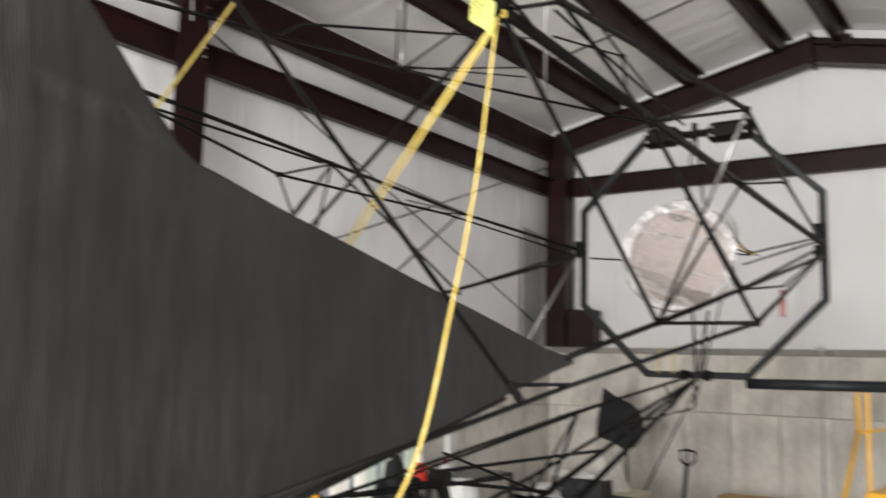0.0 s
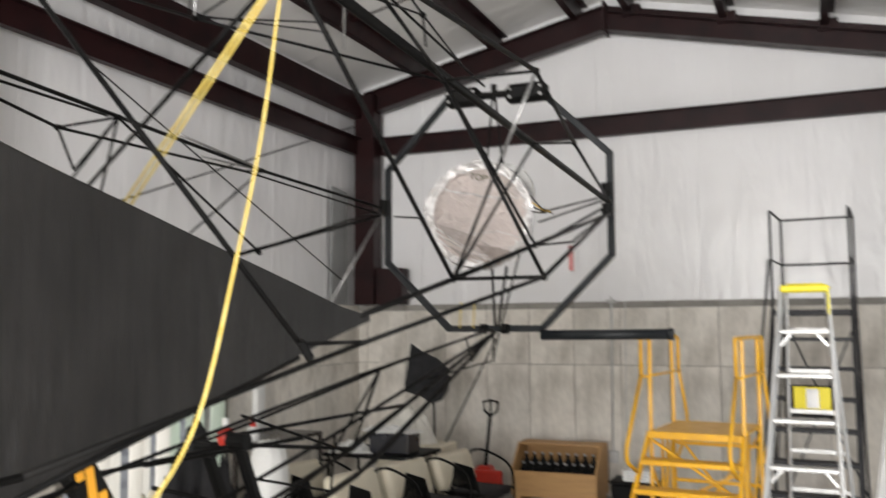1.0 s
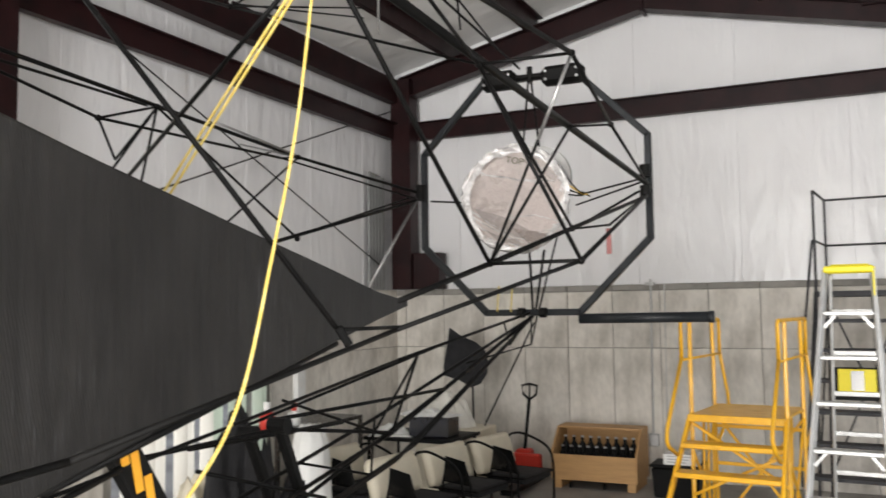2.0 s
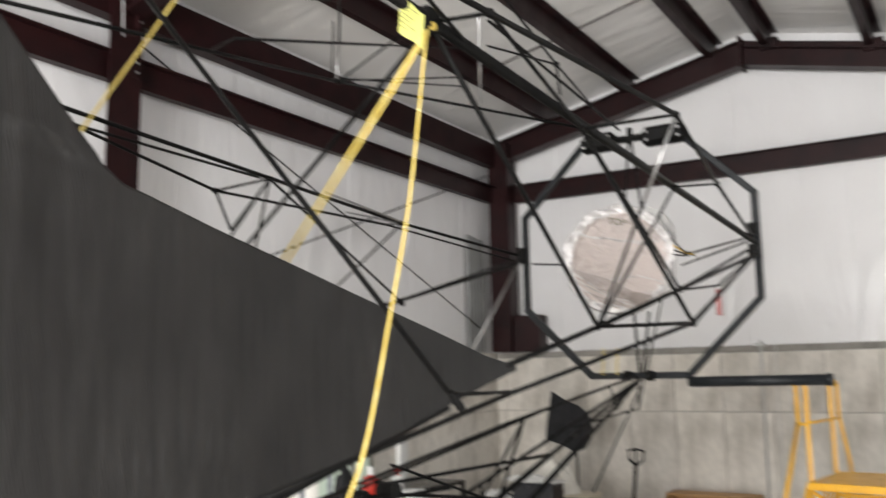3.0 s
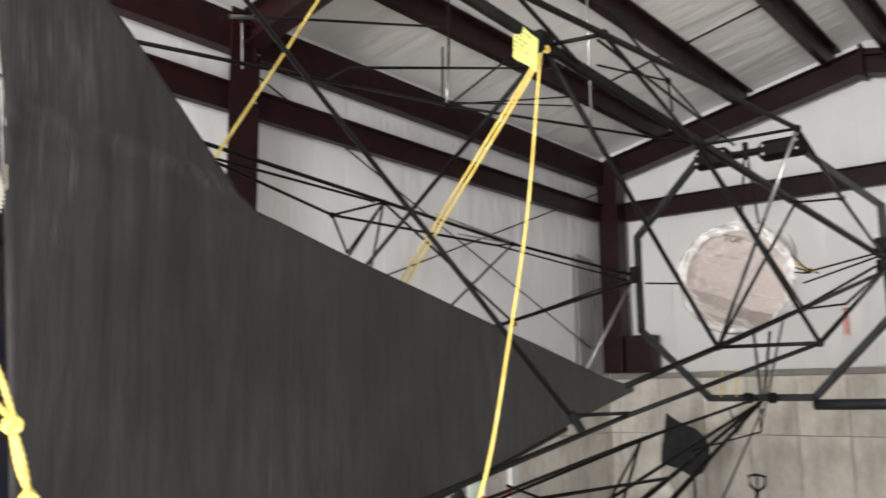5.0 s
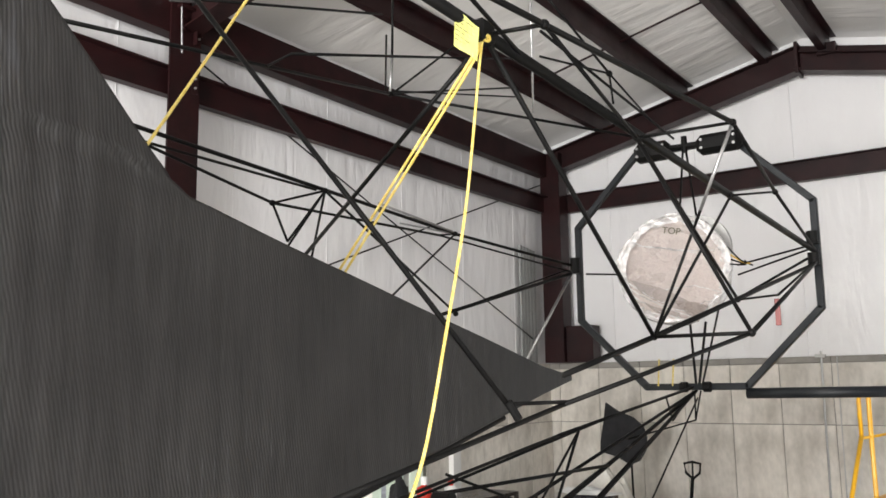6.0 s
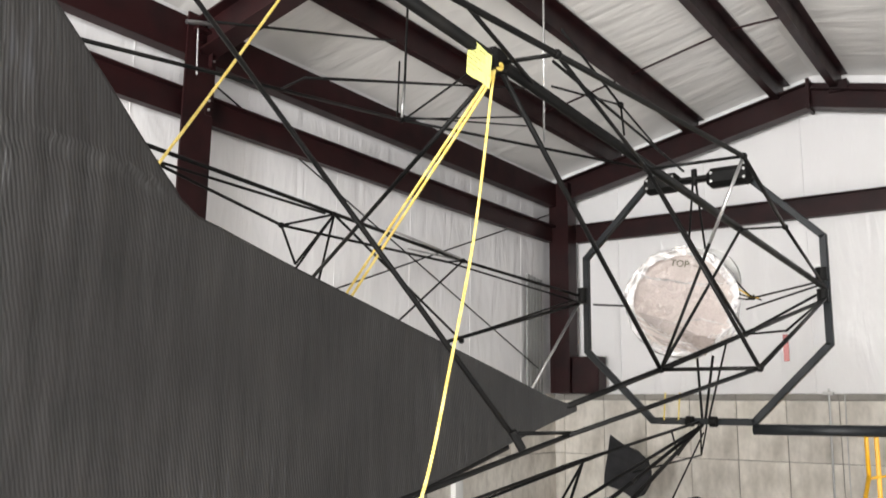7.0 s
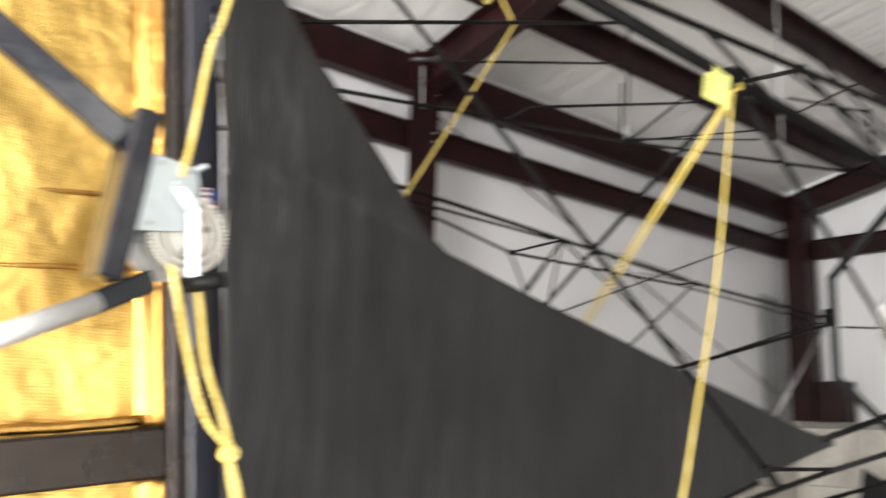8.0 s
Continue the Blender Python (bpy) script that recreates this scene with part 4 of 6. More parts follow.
def sheet_x(y, z):
    """The sheet hangs flat, bends back above a crease and puckers under it."""
    crease = 2.553 - 0.15 * max(0.0, y - 0.70)
    near = max(0.0, min(1.0, (1.12 - y) / 0.25))
    over = max(0.0, z - crease) * near
    under = near * math.exp(-max(0.0, crease - z) / 0.16) * (z <= crease)
    pucker = 0.012 * noise.noise(Vector((y * 11, z * 1.3, 4.0))) + 0.006 * noise.noise(Vector((y * 26, z * 1.1, 9.0)))
    return -1.22 + 0.012 * math.sin(y * 3.1) - 0.02 * max(0, z - 2.5) - 0.16 * over + under * (0.8 * pucker - 0.004) + near * (0.0012 * math.exp(-((z - crease - 0.004) / 0.011) ** 2) - 0.0024 * math.exp(-((z - crease + 0.022) / 0.013) ** 2)) + 0.006 * noise.noise(Vector((y * 3, z * 2, 0)))


def sheet_edge(z):
    """The upright near edge of the sheet leans with the mirror box."""
    return 0.552 - 0.092 * (z - 2.4)


bm = bmesh.new()
cols, rows = 130, 100
face = []
for side in (0, 0.006):
    g = []
    for i in range(cols + 1):
        y = 0.535 + (2.42 - 0.535) * i / cols
        zt, zb = on_line(top_line, y), on_line(low_line, y)
        hem = max(0.0, 1 - (y - 0.535) / 0.12)
        line = []
        for j in range(rows + 1):
            z = zb + (zt - zb) * j / rows
            bend = 1 + 0.11 * max(0.0, z - 2.553) * max(0.0, min(1.0, (1.12 - y) / 0.25))
            line.append(bm.verts.new((sheet_x(y, z) - side, (y + hem * (sheet_edge(z) - 0.535)) * bend, 2.15 + (z - 2.15) * bend)))
        g.append(line)
    for i in range(cols):
        for j in range(rows):
            q = (g[i][j], g[i + 1][j], g[i + 1][j + 1], g[i][j + 1])
            bm.faces.new(q if side == 0 else q[::-1])
    face.append(g)
f, b = face
for i in range(cols):
    for j in (0, rows):
        bm.faces.new((f[i][j], b[i][j], b[i + 1][j], f[i + 1][j]))
for j in range(rows):
    for i in (0, cols):
        bm.faces.new((f[i][j], f[i][j + 1], b[i][j + 1], b[i][j]))
bmesh.ops.recalc_face_normals(bm, faces=bm.faces)
scope_part("shroud_panel", bm, SHROUD, "dark grey fluted plastic light shroud sheet", True)
scope_part("shroud_rail", tube((-1.235, 1.14, 1.845), (-1.235, 2.06, 2.062), 0.0075), BLACK_TUBE, "black tube along the shroud's lower edge", True)
scope_part("shroud_rail", tube((-1.20, 0.9, 1.775), (-1.20, 1.28, 1.868), 0.0065), BLACK_TUBE, "black tube along the shroud's lower edge", True)

# hazard-striped bar under the shroud
hz_a, hz_b = Vector((-1.30, 1.31, 1.98)), Vector((-1.30, 1.597, 1.55))
hazard = scope_part("hazard_bar", bar(hz_a, hz_b, 0.03, 0.070, 0.003), BLACK_PLASTIC, "black bar with orange hazard stripes")
hz_d = (hz_b - hz_a).normalized()
hz_s = Vector((1, 0, 0)).cross(hz_d)
for k in range(7):
    c = hz_a + hz_d * (0.03 + 0.07 * k) + Vector((0.0165, 0, 0))
    scope_part("stripe", bar(c - Vector((0, 0.010, -0.044)), c + Vector((0, 0.010, -0.044)), 0.002, 0.020, 0.0), ORANGE, parent=hazard)

# ---- mirror box at the near end ----
BX = -1.28
box_part("frame_post", box((BX - 0.06, 0.497, 0.9), (BX, 0.523, 3.25), 0.004), DARK_STEEL, "brown-black bare steel frame post")
box_part("corner_post", box((BX - 0.06, 0.5255, 1.0), (BX + 0.004, 0.582, 3.2), 0.004), NAVY, "blue-black corner post")
box_part("frame_rail", box((BX - 0.06, -1.1, 2.079), (BX, 0.494, 2.152), 0.004), DARK_STEEL, "brown-black bare steel frame rail")
box_part("frame_rail", box((BX - 0.06, -1.1, 3.19), (BX, 0.497, 3.25), 0.004), DARK_STEEL)
box_part("frame_rail", box((BX - 0.06, -1.1, 0.9), (BX, 0.497, 0.97), 0.004), DARK_STEEL)
box_part("frame_post", box((BX - 0.06, -1.16, 0.9), (BX, -1.1, 3.25), 0.004), DARK_STEEL)


def quilted(y0, y1, z0, z1):
    bm = bmesh.new()
    nx, nz = 40, 30
    g = [[bm.verts.new((BX - 0.035 + 0.010 * noise.noise(Vector((y0 + (y1 - y0) * i / nx, (z0 + (z1 - z0) * j / nz), 0.3)) * 5.0),
                        y0 + (y1 - y0) * i / nx, z0 + (z1 - z0) * j / nz)) for j in range(nz + 1)] for i in range(nx + 1)]
    for i in range(nx):
        for j in range(nz):
            bm.faces.new((g[i][j], g[i + 1][j], g[i + 1][j + 1], g[i][j + 1]))
    bmesh.ops.recalc_face_normals(bm, faces=bm.faces)
    return bm


box_part("foil_panel", quilted(-1.1, 0.462, 2.152, 3.19), FOIL, "quilted gold foil insulation panel", True)
box_part("foil_panel", quilted(-1.1, 0.462, 0.97, 2.079), FOIL, "quilted gold foil insulation panel", True)
for z0, z1 in ((2.146, 3.20), (0.965, 2.085)):
    # flat taped margin, then the rolled bright edge against the post
    bm = bmesh.new()
    nz = 60
    strip = [[bm.verts.new((BX - 0.030 + u * 0.004 + 0.006 * noise.noise(Vector((u * 2.0, (z0 + (z1 - z0) * j / nz) * 14, z0))), y, z0 + (z1 - z0) * j / nz)) for u, y in enumerate((0.455, 0.464, 0.473, 0.482))] for j in range(nz + 1)]
    for q, w in zip(strip, strip[1:]):
        for u in range(3):
            bm.faces.new((q[u], q[u + 1], w[u + 1], w[u]))
    bmesh.ops.recalc_face_normals(bm, faces=bm.faces)
    bmesh.ops.solidify(bm, geom=bm.faces, thickness=0.002)
    box_part("foil_margin", bm, FOIL_SMOOTH, "smooth gold tape margin", True)
    bm = bmesh.new()
    sweep(bm, [Vector((BX - 0.016 + 0.003 * noise.noise(Vector((0, j * 0.5, z0))), 0.487 + 0.003 * noise.noise(Vector((j * 0.4, 0, z1))), z0 + (z1 - z0) * j / 40)) for j in range(41)], 0.0068, 10)
    box_part("foil_fold", bm, FOIL_SMOOTH, "rolled bright edge of the foil", True)
for z in (2.163, 0.985):
    bm = bmesh.new()
    sweep(bm, [Vector((BX - 0.02, -1.08 + 1.55 * j / 50, z + 0.003 * noise.noise(Vector((j * 0.4, z, 0))))) for j in range(51)], 0.008, 8)
    box_part("foil_fold", bm, FOIL_SMOOTH, smooth=True)
for z in (2.39, 2.50, 2.86):
    # taped seams across the foil
    bm = bmesh.new()
    sweep(bm, [Vector((BX - 0.036, -1.09 + 1.54 * j / 50, z + 0.006 * noise.noise(Vector((j * 0.2, z, 0))))) for j in range(51)], 0.0045, 6)
    box_part("foil_seam", bm, FOIL_SMOOTH, smooth=True)
for lo_, hi_ in (((-3.3, -1.16, 0.9), (-3.24, 0.55, 3.25)), ((-3.24, -1.16, 0.9), (-1.345, 0.5, 0.96)), ((-3.24, -1.16, 3.19), (-1.345, 0.5, 3.25)), ((-3.24, -1.16, 0.96), (-1.345, -1.1, 3.19))):
    box_part("mirror_box_side", box(lo_, hi_, 0.004), BLACK_PLASTIC)
for x in (-3.2, -1.45):
    for y in (-1.0, 0.3):
        scope_part("base_leg", box((x - 0.05, y - 0.05, 0), (x + 0.05, y + 0.05, 0.78 if y < 0 else 0.91), 0.006), DARK_STEEL)

# ---- hand winch on its bracket ----
bm = bmesh.new()
pts = [(0.390, 2.505), (0.450, 2.498), (0.4555, 2.470), (0.4555, 2.412), (0.430, 2.407), (0.377, 2.400), (0.380, 2.425)]
pf = [bm.verts.new((-1.1038, y, z)) for y, z in pts]
pk = [bm.verts.new((-1.1078, y, z)) for y, z in pts]
bm.faces.new(pf), bm.faces.new(pk[::-1])
for k in range(len(pts)):
    j = (k + 1) % len(pts)
    bm.faces.new((pf[k], pk[k], pk[j], pf[j]))
bmesh.ops.recalc_face_normals(bm, faces=bm.faces)
winch = scope_part("winch", bm, ZINC, "zinc-plated hand winch with a cream gear")


def winch_part(name, bm, material, label="", smooth=False):
    return scope_part(name, bm, material, label, smooth, winch)


winch_part("side_plate", box((-1.165, 0.386, 2.395), (-1.160, 0.452, 2.505), 0.002), ZINC)
winch_part("top_plate", box((-1.160, 0.39, 2.498), (-1.125, 0.455, 2.504), 0.001), ZINC)
bm = bmesh.new()
N, R0, R1 = 58, 0.0520, 0.0555
prof = []
for k in range(N * 4):
    a = 2 * math.pi * k / (N * 4)
    r = R1 if k % 4 in (1, 2) else R0
    prof.append((r * math.cos(a), r * math.sin(a)))
GC = Vector((-1.117, 0.4495, 2.4075))
f = [bm.verts.new(GC + Vector((0.006, y, z))) for y, z in prof]
b = [bm.verts.new(GC + Vector((-0.006, y, z))) for y, z in prof]
bm.faces.new(f), bm.faces.new(b[::-1])
for k in range(len(prof)):
    j = (k + 1) % len(prof)
    bm.faces.new((f[k], b[k], b[j], f[j]))
bmesh.ops.recalc_face_normals(bm, faces=bm.faces)
winch_part("gear", bm, GEAR, "cream toothed winch gear")
# dark rings where the gear face is grooved
bm = bmesh.new()
sweep(bm, [GC + Vector((0.006, 0.034 * math.cos(a), 0.034 * math.sin(a))) for a in (2 * math.pi * k / 40 for k in range(41))], 0.0028, 6)
winch_part("gear_rim", bm, GROOVE, smooth=True)
bm = bmesh.new()
sweep(bm, [GC + Vector((0.006, 0.045 * math.cos(a), 0.045 * math.sin(a))) for a in (2 * math.pi * k / 40 for k in range(41))], 0.0022, 6)
winch_part("gear_rim", bm, GROOVE, smooth=True)
winch_part("hub", tube(GC + Vector((0.005, 0, 0)), GC + Vector((0.009, 0, 0)), 0.016, 20), GEAR)
for k in range(3):
    a = 2.1 * k + 0.4
    c = GC + Vector((0.0055, 0.024 * math.cos(a), 0.024 * math.sin(a)))
    winch_part("gear_boss", tube(c, c + Vector((0.003, 0, 0)), 0.005, 10), GROOVE)
winch_part("drum", tube(GC + Vector((-0.05, 0, 0)), GC + Vector((-0.006, 0, 0)), 0.044, 24), ALU, smooth=True)
winch_part("drum_flange", tube(GC + Vector((-0.056, -0.01, -0.006)), GC + Vector((-0.050, -0.01, -0.006)), 0.054, 28), ALU)
winch_part("axle", tube(GC + Vector((0.008, 0, 0)), GC + Vector((0.020, 0, 0)), 0.007, 10), RAW_STEEL)
bm = bmesh.new()
for q, w in (((-1.098, 0.424, 2.468), (-1.096, 0.428, 2.458)), ((-1.096, 0.427, 2.460), (-1.090, 0.444, 2.436)), ((-1.090, 0.444, 2.439), (-1.082, 0.4505, 2.335))):
    add_bar(bm, q, w, 0.006, 0.017, 0.0015)
winch_part("crank_arm", bm, ZINC, "cranked plated steel arm")
for y, z in ((0.399, 2.494), (0.440, 2.490), (0.392, 2.412)):
    winch_part("rivet", tube((-1.104, y, z), (-1.1015, y, z), 0.0035, 10), RAW_STEEL)
winch_part("crank_grip", tube((-1.088, 0.447, 2.335), (-1.052, 0.476, 2.343), 0.0105, 14), BLACK_PLASTIC, "black crank grip", True)
winch_part("bolt", tube((-1.103, 0.425, 2.470), (-1.091, 0.425, 2.470), 0.006, 6), ZINC)
winch_part("pawl", bar((-1.12, 0.452, 2.497), (-1.112, 0.466, 2.508), 0.006, 0.008, 0.001), ZINC)
bk_a, bk_b = Vector((-1.140, 0.352, 2.335)), Vector((-1.133, 0.377, 2.562))
bk_d = (bk_b - bk_a).normalized()
bk_y = bk_d.cross(Vector((1, 0, 0))).normalized()
bk_x = bk_y.cross(bk_d)
bk_m = Matrix(((bk_x.x, bk_y.x, bk_d.x, bk_a.x), (bk_x.y, bk_y.y, bk_d.y, bk_a.y), (bk_x.z, bk_y.z, bk_d.z, bk_a.z), (0, 0, 0, 1)))
bm = bmesh.new()
add_box(bm, (-0.036, -0.017, 0), (0.036, 0.017, (bk_b - bk_a).length), 0.004, bk_m)
scope_part("bracket", bm, BRACKET, "worn glossy black steel winch bracket")
scope_part("bracket", bar((-1.25, 0.10, 2.735), (-1.14, 0.362, 2.525), 0.036, 0.04, 0.004), BRACKET, "black square tube brace")
scope_part("bracket", bar((-1.15, 0.34, 2.30), (-1.15, 0.42, 2.345), 0.028, 0.03, 0.003), RING_BLACK)
scope_part("bracket", bar((-1.14, 0.375, 2.50), (-1.27, 0.52, 2.40), 0.03, 0.03, 0.003), RING_BLACK)
scope_part("handle_rod", tube((-1.08, 0.33, 2.298), (-1.06, 0.18, 2.225), 0.014, 12), ALU, "bare aluminium rod", True)
SX = BX + 0.005
sticker = scope_part("sticker", box((SX, 0.536, 2.485), (SX + 0.001, 0.560, 2.522), 0.0), WHITE_PLASTIC, "small striped red, white and blue sticker")
for k in range(4):
    scope_part("stripe", box((SX + 0.0012, 0.536, 2.487 + 0.0093 * k), (SX + 0.0018, 0.560, 2.492 + 0.0093 * k), 0.0), TAG_RED, parent=sticker)
scope_part("stripe", box((SX + 0.0021, 0.548, 2.502), (SX + 0.0026, 0.560, 2.522), 0.0), BLUE, parent=sticker)
for z0, z1 in ((2.44, 2.475), (2.53, 2.60), (2.605, 2.68), (2.69, 2.80), (2.84, 2.93)):
    scope_part("torn_edge_tape", bar((sheet_x(0.536, z0) + 0.002, sheet_edge(z0) + 0.001, z0), (sheet_x(0.536, z1) + 0.002, sheet_edge(z1) + 0.001, z1), 0.0015, 0.0013, 0.0), GALV, "pale torn edge of the sheet")
scope_part("torn_edge_tape", bar((-1.211, 0.541, 2.562), (-1.211, 0.562, 2.556), 0.0015, 0.0015, 0.0), GALV)


# ---- ropes and the paper note ----
def rope(label, runs, r, knots=()):
    ob = thing("rope", label, "rope")
    for pts in runs:
        part("rope_run", twisted(pts, r), ROPE, ob, smooth=True)
    for c, s in knots:
        bm = bmesh.new()
        c = Vector(c)
        for k in range(3):
            ring = [c + s * Vector((0.55 * math.sin(a + k), math.cos(a) * (0.9 if k else 0.6), math.sin(a) * (0.55 + 0.25 * k))) for a in (2 * math.pi * j / 12 for j in range(13))]
            sweep(bm, ring, r * 0.85, 7)
        v = bmesh.ops.create_icosphere(bm, subdivisions=2, radius=s * 0.5)["verts"]
        bmesh.ops.translate(bm, vec=c, verts=v)
        part("knot", bm, ROPE, ob, smooth=True)
    return ob


scope_part("hook_clamp", box((-1.075, 1.68, 2.955), (-1.035, 1.74, 3.01), 0.006), BLACK_TUBE, "black clamp holding the rope")
HOOK = (-1.04, 1.70, 2.975)
rope("yellow twisted rope hanging from the truss hook over the shroud", [[HOOK, (-1.05, 1.69, 2.92), (-1.03, 1.59, 2.55), (-1.0, 1.46, 2.25), (-0.97, 1.33, 2.0), (-0.95, 1.19, 1.87), (-0.94, 1.02, 1.78), (-0.95, 0.85, 1.74)]], 0.0036, [((-1.038, 1.70, 2.962), 0.0085)])
rope("doubled yellow rope slanting from the hook behind the shroud", [[(-1.06, 1.70, 2.96), (-1.08, 1.695, 2.902), (-1.34, 1.768, 2.687), (-1.60, 1.841, 2.471), (-1.70, 1.87, 2.39)], [(-1.05, 1.70, 2.96), (-1.09, 1.688, 2.898), (-1.362, 1.766, 2.684), (-1.635, 1.845, 2.467), (-1.75, 1.88, 2.38)]], 0.0040)
rope("yellow rope running up to the roof steel behind the shroud", [[(-1.9, 1.34, 2.70), (-1.9, 1.40, 2.79), (-1.88, 1.59, 3.105), (-1.86, 1.78, 3.43)], [(-1.86, 1.78, 3.43), (-1.83, 1.68, 3.50), (-1.78, 1.55, 3.62), (-1.7, 1.4, 5.8)]], 0.0048)
rope("knotted yellow winch rope on the mirror box", [
    [(-1.10, 0.52, 3.10), (-1.10, 0.47, 2.75), (-1.10, 0.45, 2.67), (-1.09, 0.432, 2.53), (-1.13, 0.43, 2.44)],
    [(-1.10, 0.425, 2.36), (-1.085, 0.428, 2.33), (-1.085, 0.452, 2.25), (-1.10, 0.49, 2.17), (-1.10, 0.527, 2.13)],
    [(-1.12, 0.46, 2.37), (-1.105, 0.468, 2.33), (-1.10, 0.485, 2.24), (-1.10, 0.515, 2.17), (-1.10, 0.530, 2.13)],
    [(-1.10, 0.528, 2.12), (-1.10, 0.538, 2.08), (-1.10, 0.55, 2.05), (-1.10, 0.578, 2.01), (-1.10, 0.62, 1.9)],
    [(-1.10, 0.530, 2.12), (-1.095, 0.545, 2.07), (-1.095, 0.552, 2.03), (-1.10, 0.553, 1.98)],
], 0.0043, [((-1.10, 0.529, 2.122), 0.0095), ((-1.095, 0.553, 2.03), 0.009)])

note = tagged(mesh_ob("paper_note", bmesh.new(), PAPER), "yellow paper note tied to the truss hook", "note")
bm = bmesh.new()
pa, pb, pc = Vector((-1.059, 1.60, 3.003)), Vector((-1.014, 1.63, 2.960)), Vector((-1.080, 1.622, 2.931))
g = []
for i in range(7):
    g.append([bm.verts.new(pa + (pb - pa) * i / 6 + (pc - pa) * j / 8 + Vector((0.004, -0.006, 0)) * math.sin(i * 0.9 + j * 0.5)) for j in range(9)])
for i in range(6):
    for j in range(8):
        bm.faces.new((g[i][j], g[i + 1][j], g[i + 1][j + 1], g[i][j + 1]))
bmesh.ops.solidify(bm, geom=bm.faces, thickness=0.0012)
bm.to_mesh(note.data)
bm.free()
for k in range(6):
    o = pa + (pc - pa) * (0.15 + 0.13 * k) + Vector((0.003, -0.012, 0))
    e = (pb - pa) * (0.12 + 0.0 * k)
    q = (pb - pa) * (0.85 - 0.1 * (k % 3))
    for w0, w1 in ((0.0, 0.26), (0.34, 0.52), (0.60, 0.97))[: 3 - k % 2]:
        part("writing_mark", bar(o + e + (q - e) * w0, o + e + (q - e) * w1, 0.0008, 0.0014, 0), INK, note)


# ---- things along the far wall ----
def stepladder(label, cap_material, top):
    """Eight-foot A-frame stepladder; local origin under the cap, front towards -y."""
    ob = thing("stepladder", label, "ladder", "stepladders")

    def half(z):
        return 0.15 + 0.105 * (2.40 - z) / 2.40 * 1.35
    def front(z):
        return -0.03 - 0.80 * (2.40 - z) / 2.40
    for sg in (-1, 1):
        part("front_rail", bar((sg * half(0), front(0), 0), (sg * half(2.38), front(2.38), 2.38), 0.026, 0.07, 0.004), ALU, ob)
        part("rear_rail", bar((sg * (half(0) - 0.03), 0.75, 0), (sg * (half(2.36) - 0.02), 0.06, 2.36), 0.022, 0.045, 0.004), ALU, ob)
    for k in range(7):
        z = 2.10 - 0.298 * k
        bm = box((-half(z) + 0.01, front(z) - 0.045, z - 0.028), (half(z) - 0.01, front(z) + 0.045, z), 0.004)
        part("step", bm, ALU, ob)
        yr = 0.06 + 0.69 * (2.36 - z) / 2.36
        part("rear_spreader", box((-half(z) + 0.02, yr - 0.012, z - 0.02), (half(z) - 0.02, yr + 0.012, z + 0.012), 0.002), ALU, ob)
        if k in (0, 3, 6):
            for sg in (-1, 1):
                part("step_brace", bar((sg * (half(z) - 0.015), front(z) - 0.03, z - 0.11), (sg * (half(z) - 0.09), front(z) - 0.03, z - 0.02), 0.004, 0.02, 0.0), ALU, ob)
    part("cap", box((-0.158, -0.09, 2.365), (0.158, 0.10, 2.415), 0.012), cap_material, ob, "bright moulded cap")
    part("rail_edge", bar((0.163, front(2.2) - 0.02, 2.2), (0.155, front(2.37) - 0.02, 2.37), 0.012, 0.05, 0.002), cap_material, ob)
    part("tool_tray", box((-0.12, 0.0, 2.42), (0.12, 0.05, 2.428), 0.002), cap_material, ob)
    return ob


lad = stepladder("aluminium stepladder with a yellow cap standing open", LADDER_YELLOW, 2.42)
lad.matrix_basis = pose(-0.035, 6.8, 0, 0, 0, -6)
lad2 = stepladder("aluminium stepladder with blue trim standing open", BLUE, 2.42)
lad2.matrix_basis = pose(0.63, 5.28, 0, 0, 0, -20)
part("label_pad", box((-0.19, -0.30, 1.60), (-0.10, -0.20, 1.80), 0.012), BLUE, lad2, "blue plastic pad on the rail")

# yellow rolling work platform
plat = thing("work_platform", "yellow enamelled rolling platform with steps and handrails", "platform ladder")
plat.matrix_basis = pose(-0.86, 7.9, 0, 0, 0, -6.5)


def plat_part(name, bm, label="", material=YELLOW, smooth=False):
    return part(name, bm, material, plat, label, smooth)


def bent(points, r, fillet=0.045, sides=8):
    """A tube bent along straight runs with short rounded corners."""
    pts = [Vector(p) for p in points]
    path = [pts[0]]
    for p, q, w in zip(pts, pts[1:], pts[2:]):
        d0, d1 = (p - q).normalized(), (w - q).normalized()
        f = min(fillet, (p - q).length * 0.45, (w - q).length * 0.45)
        for k in range(6):
            t = k / 5
            path.append((1 - t) ** 2 * (q + d0 * f) + 2 * t * (1 - t) * q + t * t * (q + d1 * f))
    path.append(pts[-1])
    bm = bmesh.new()
    sweep(bm, path, r, sides)
    return bm


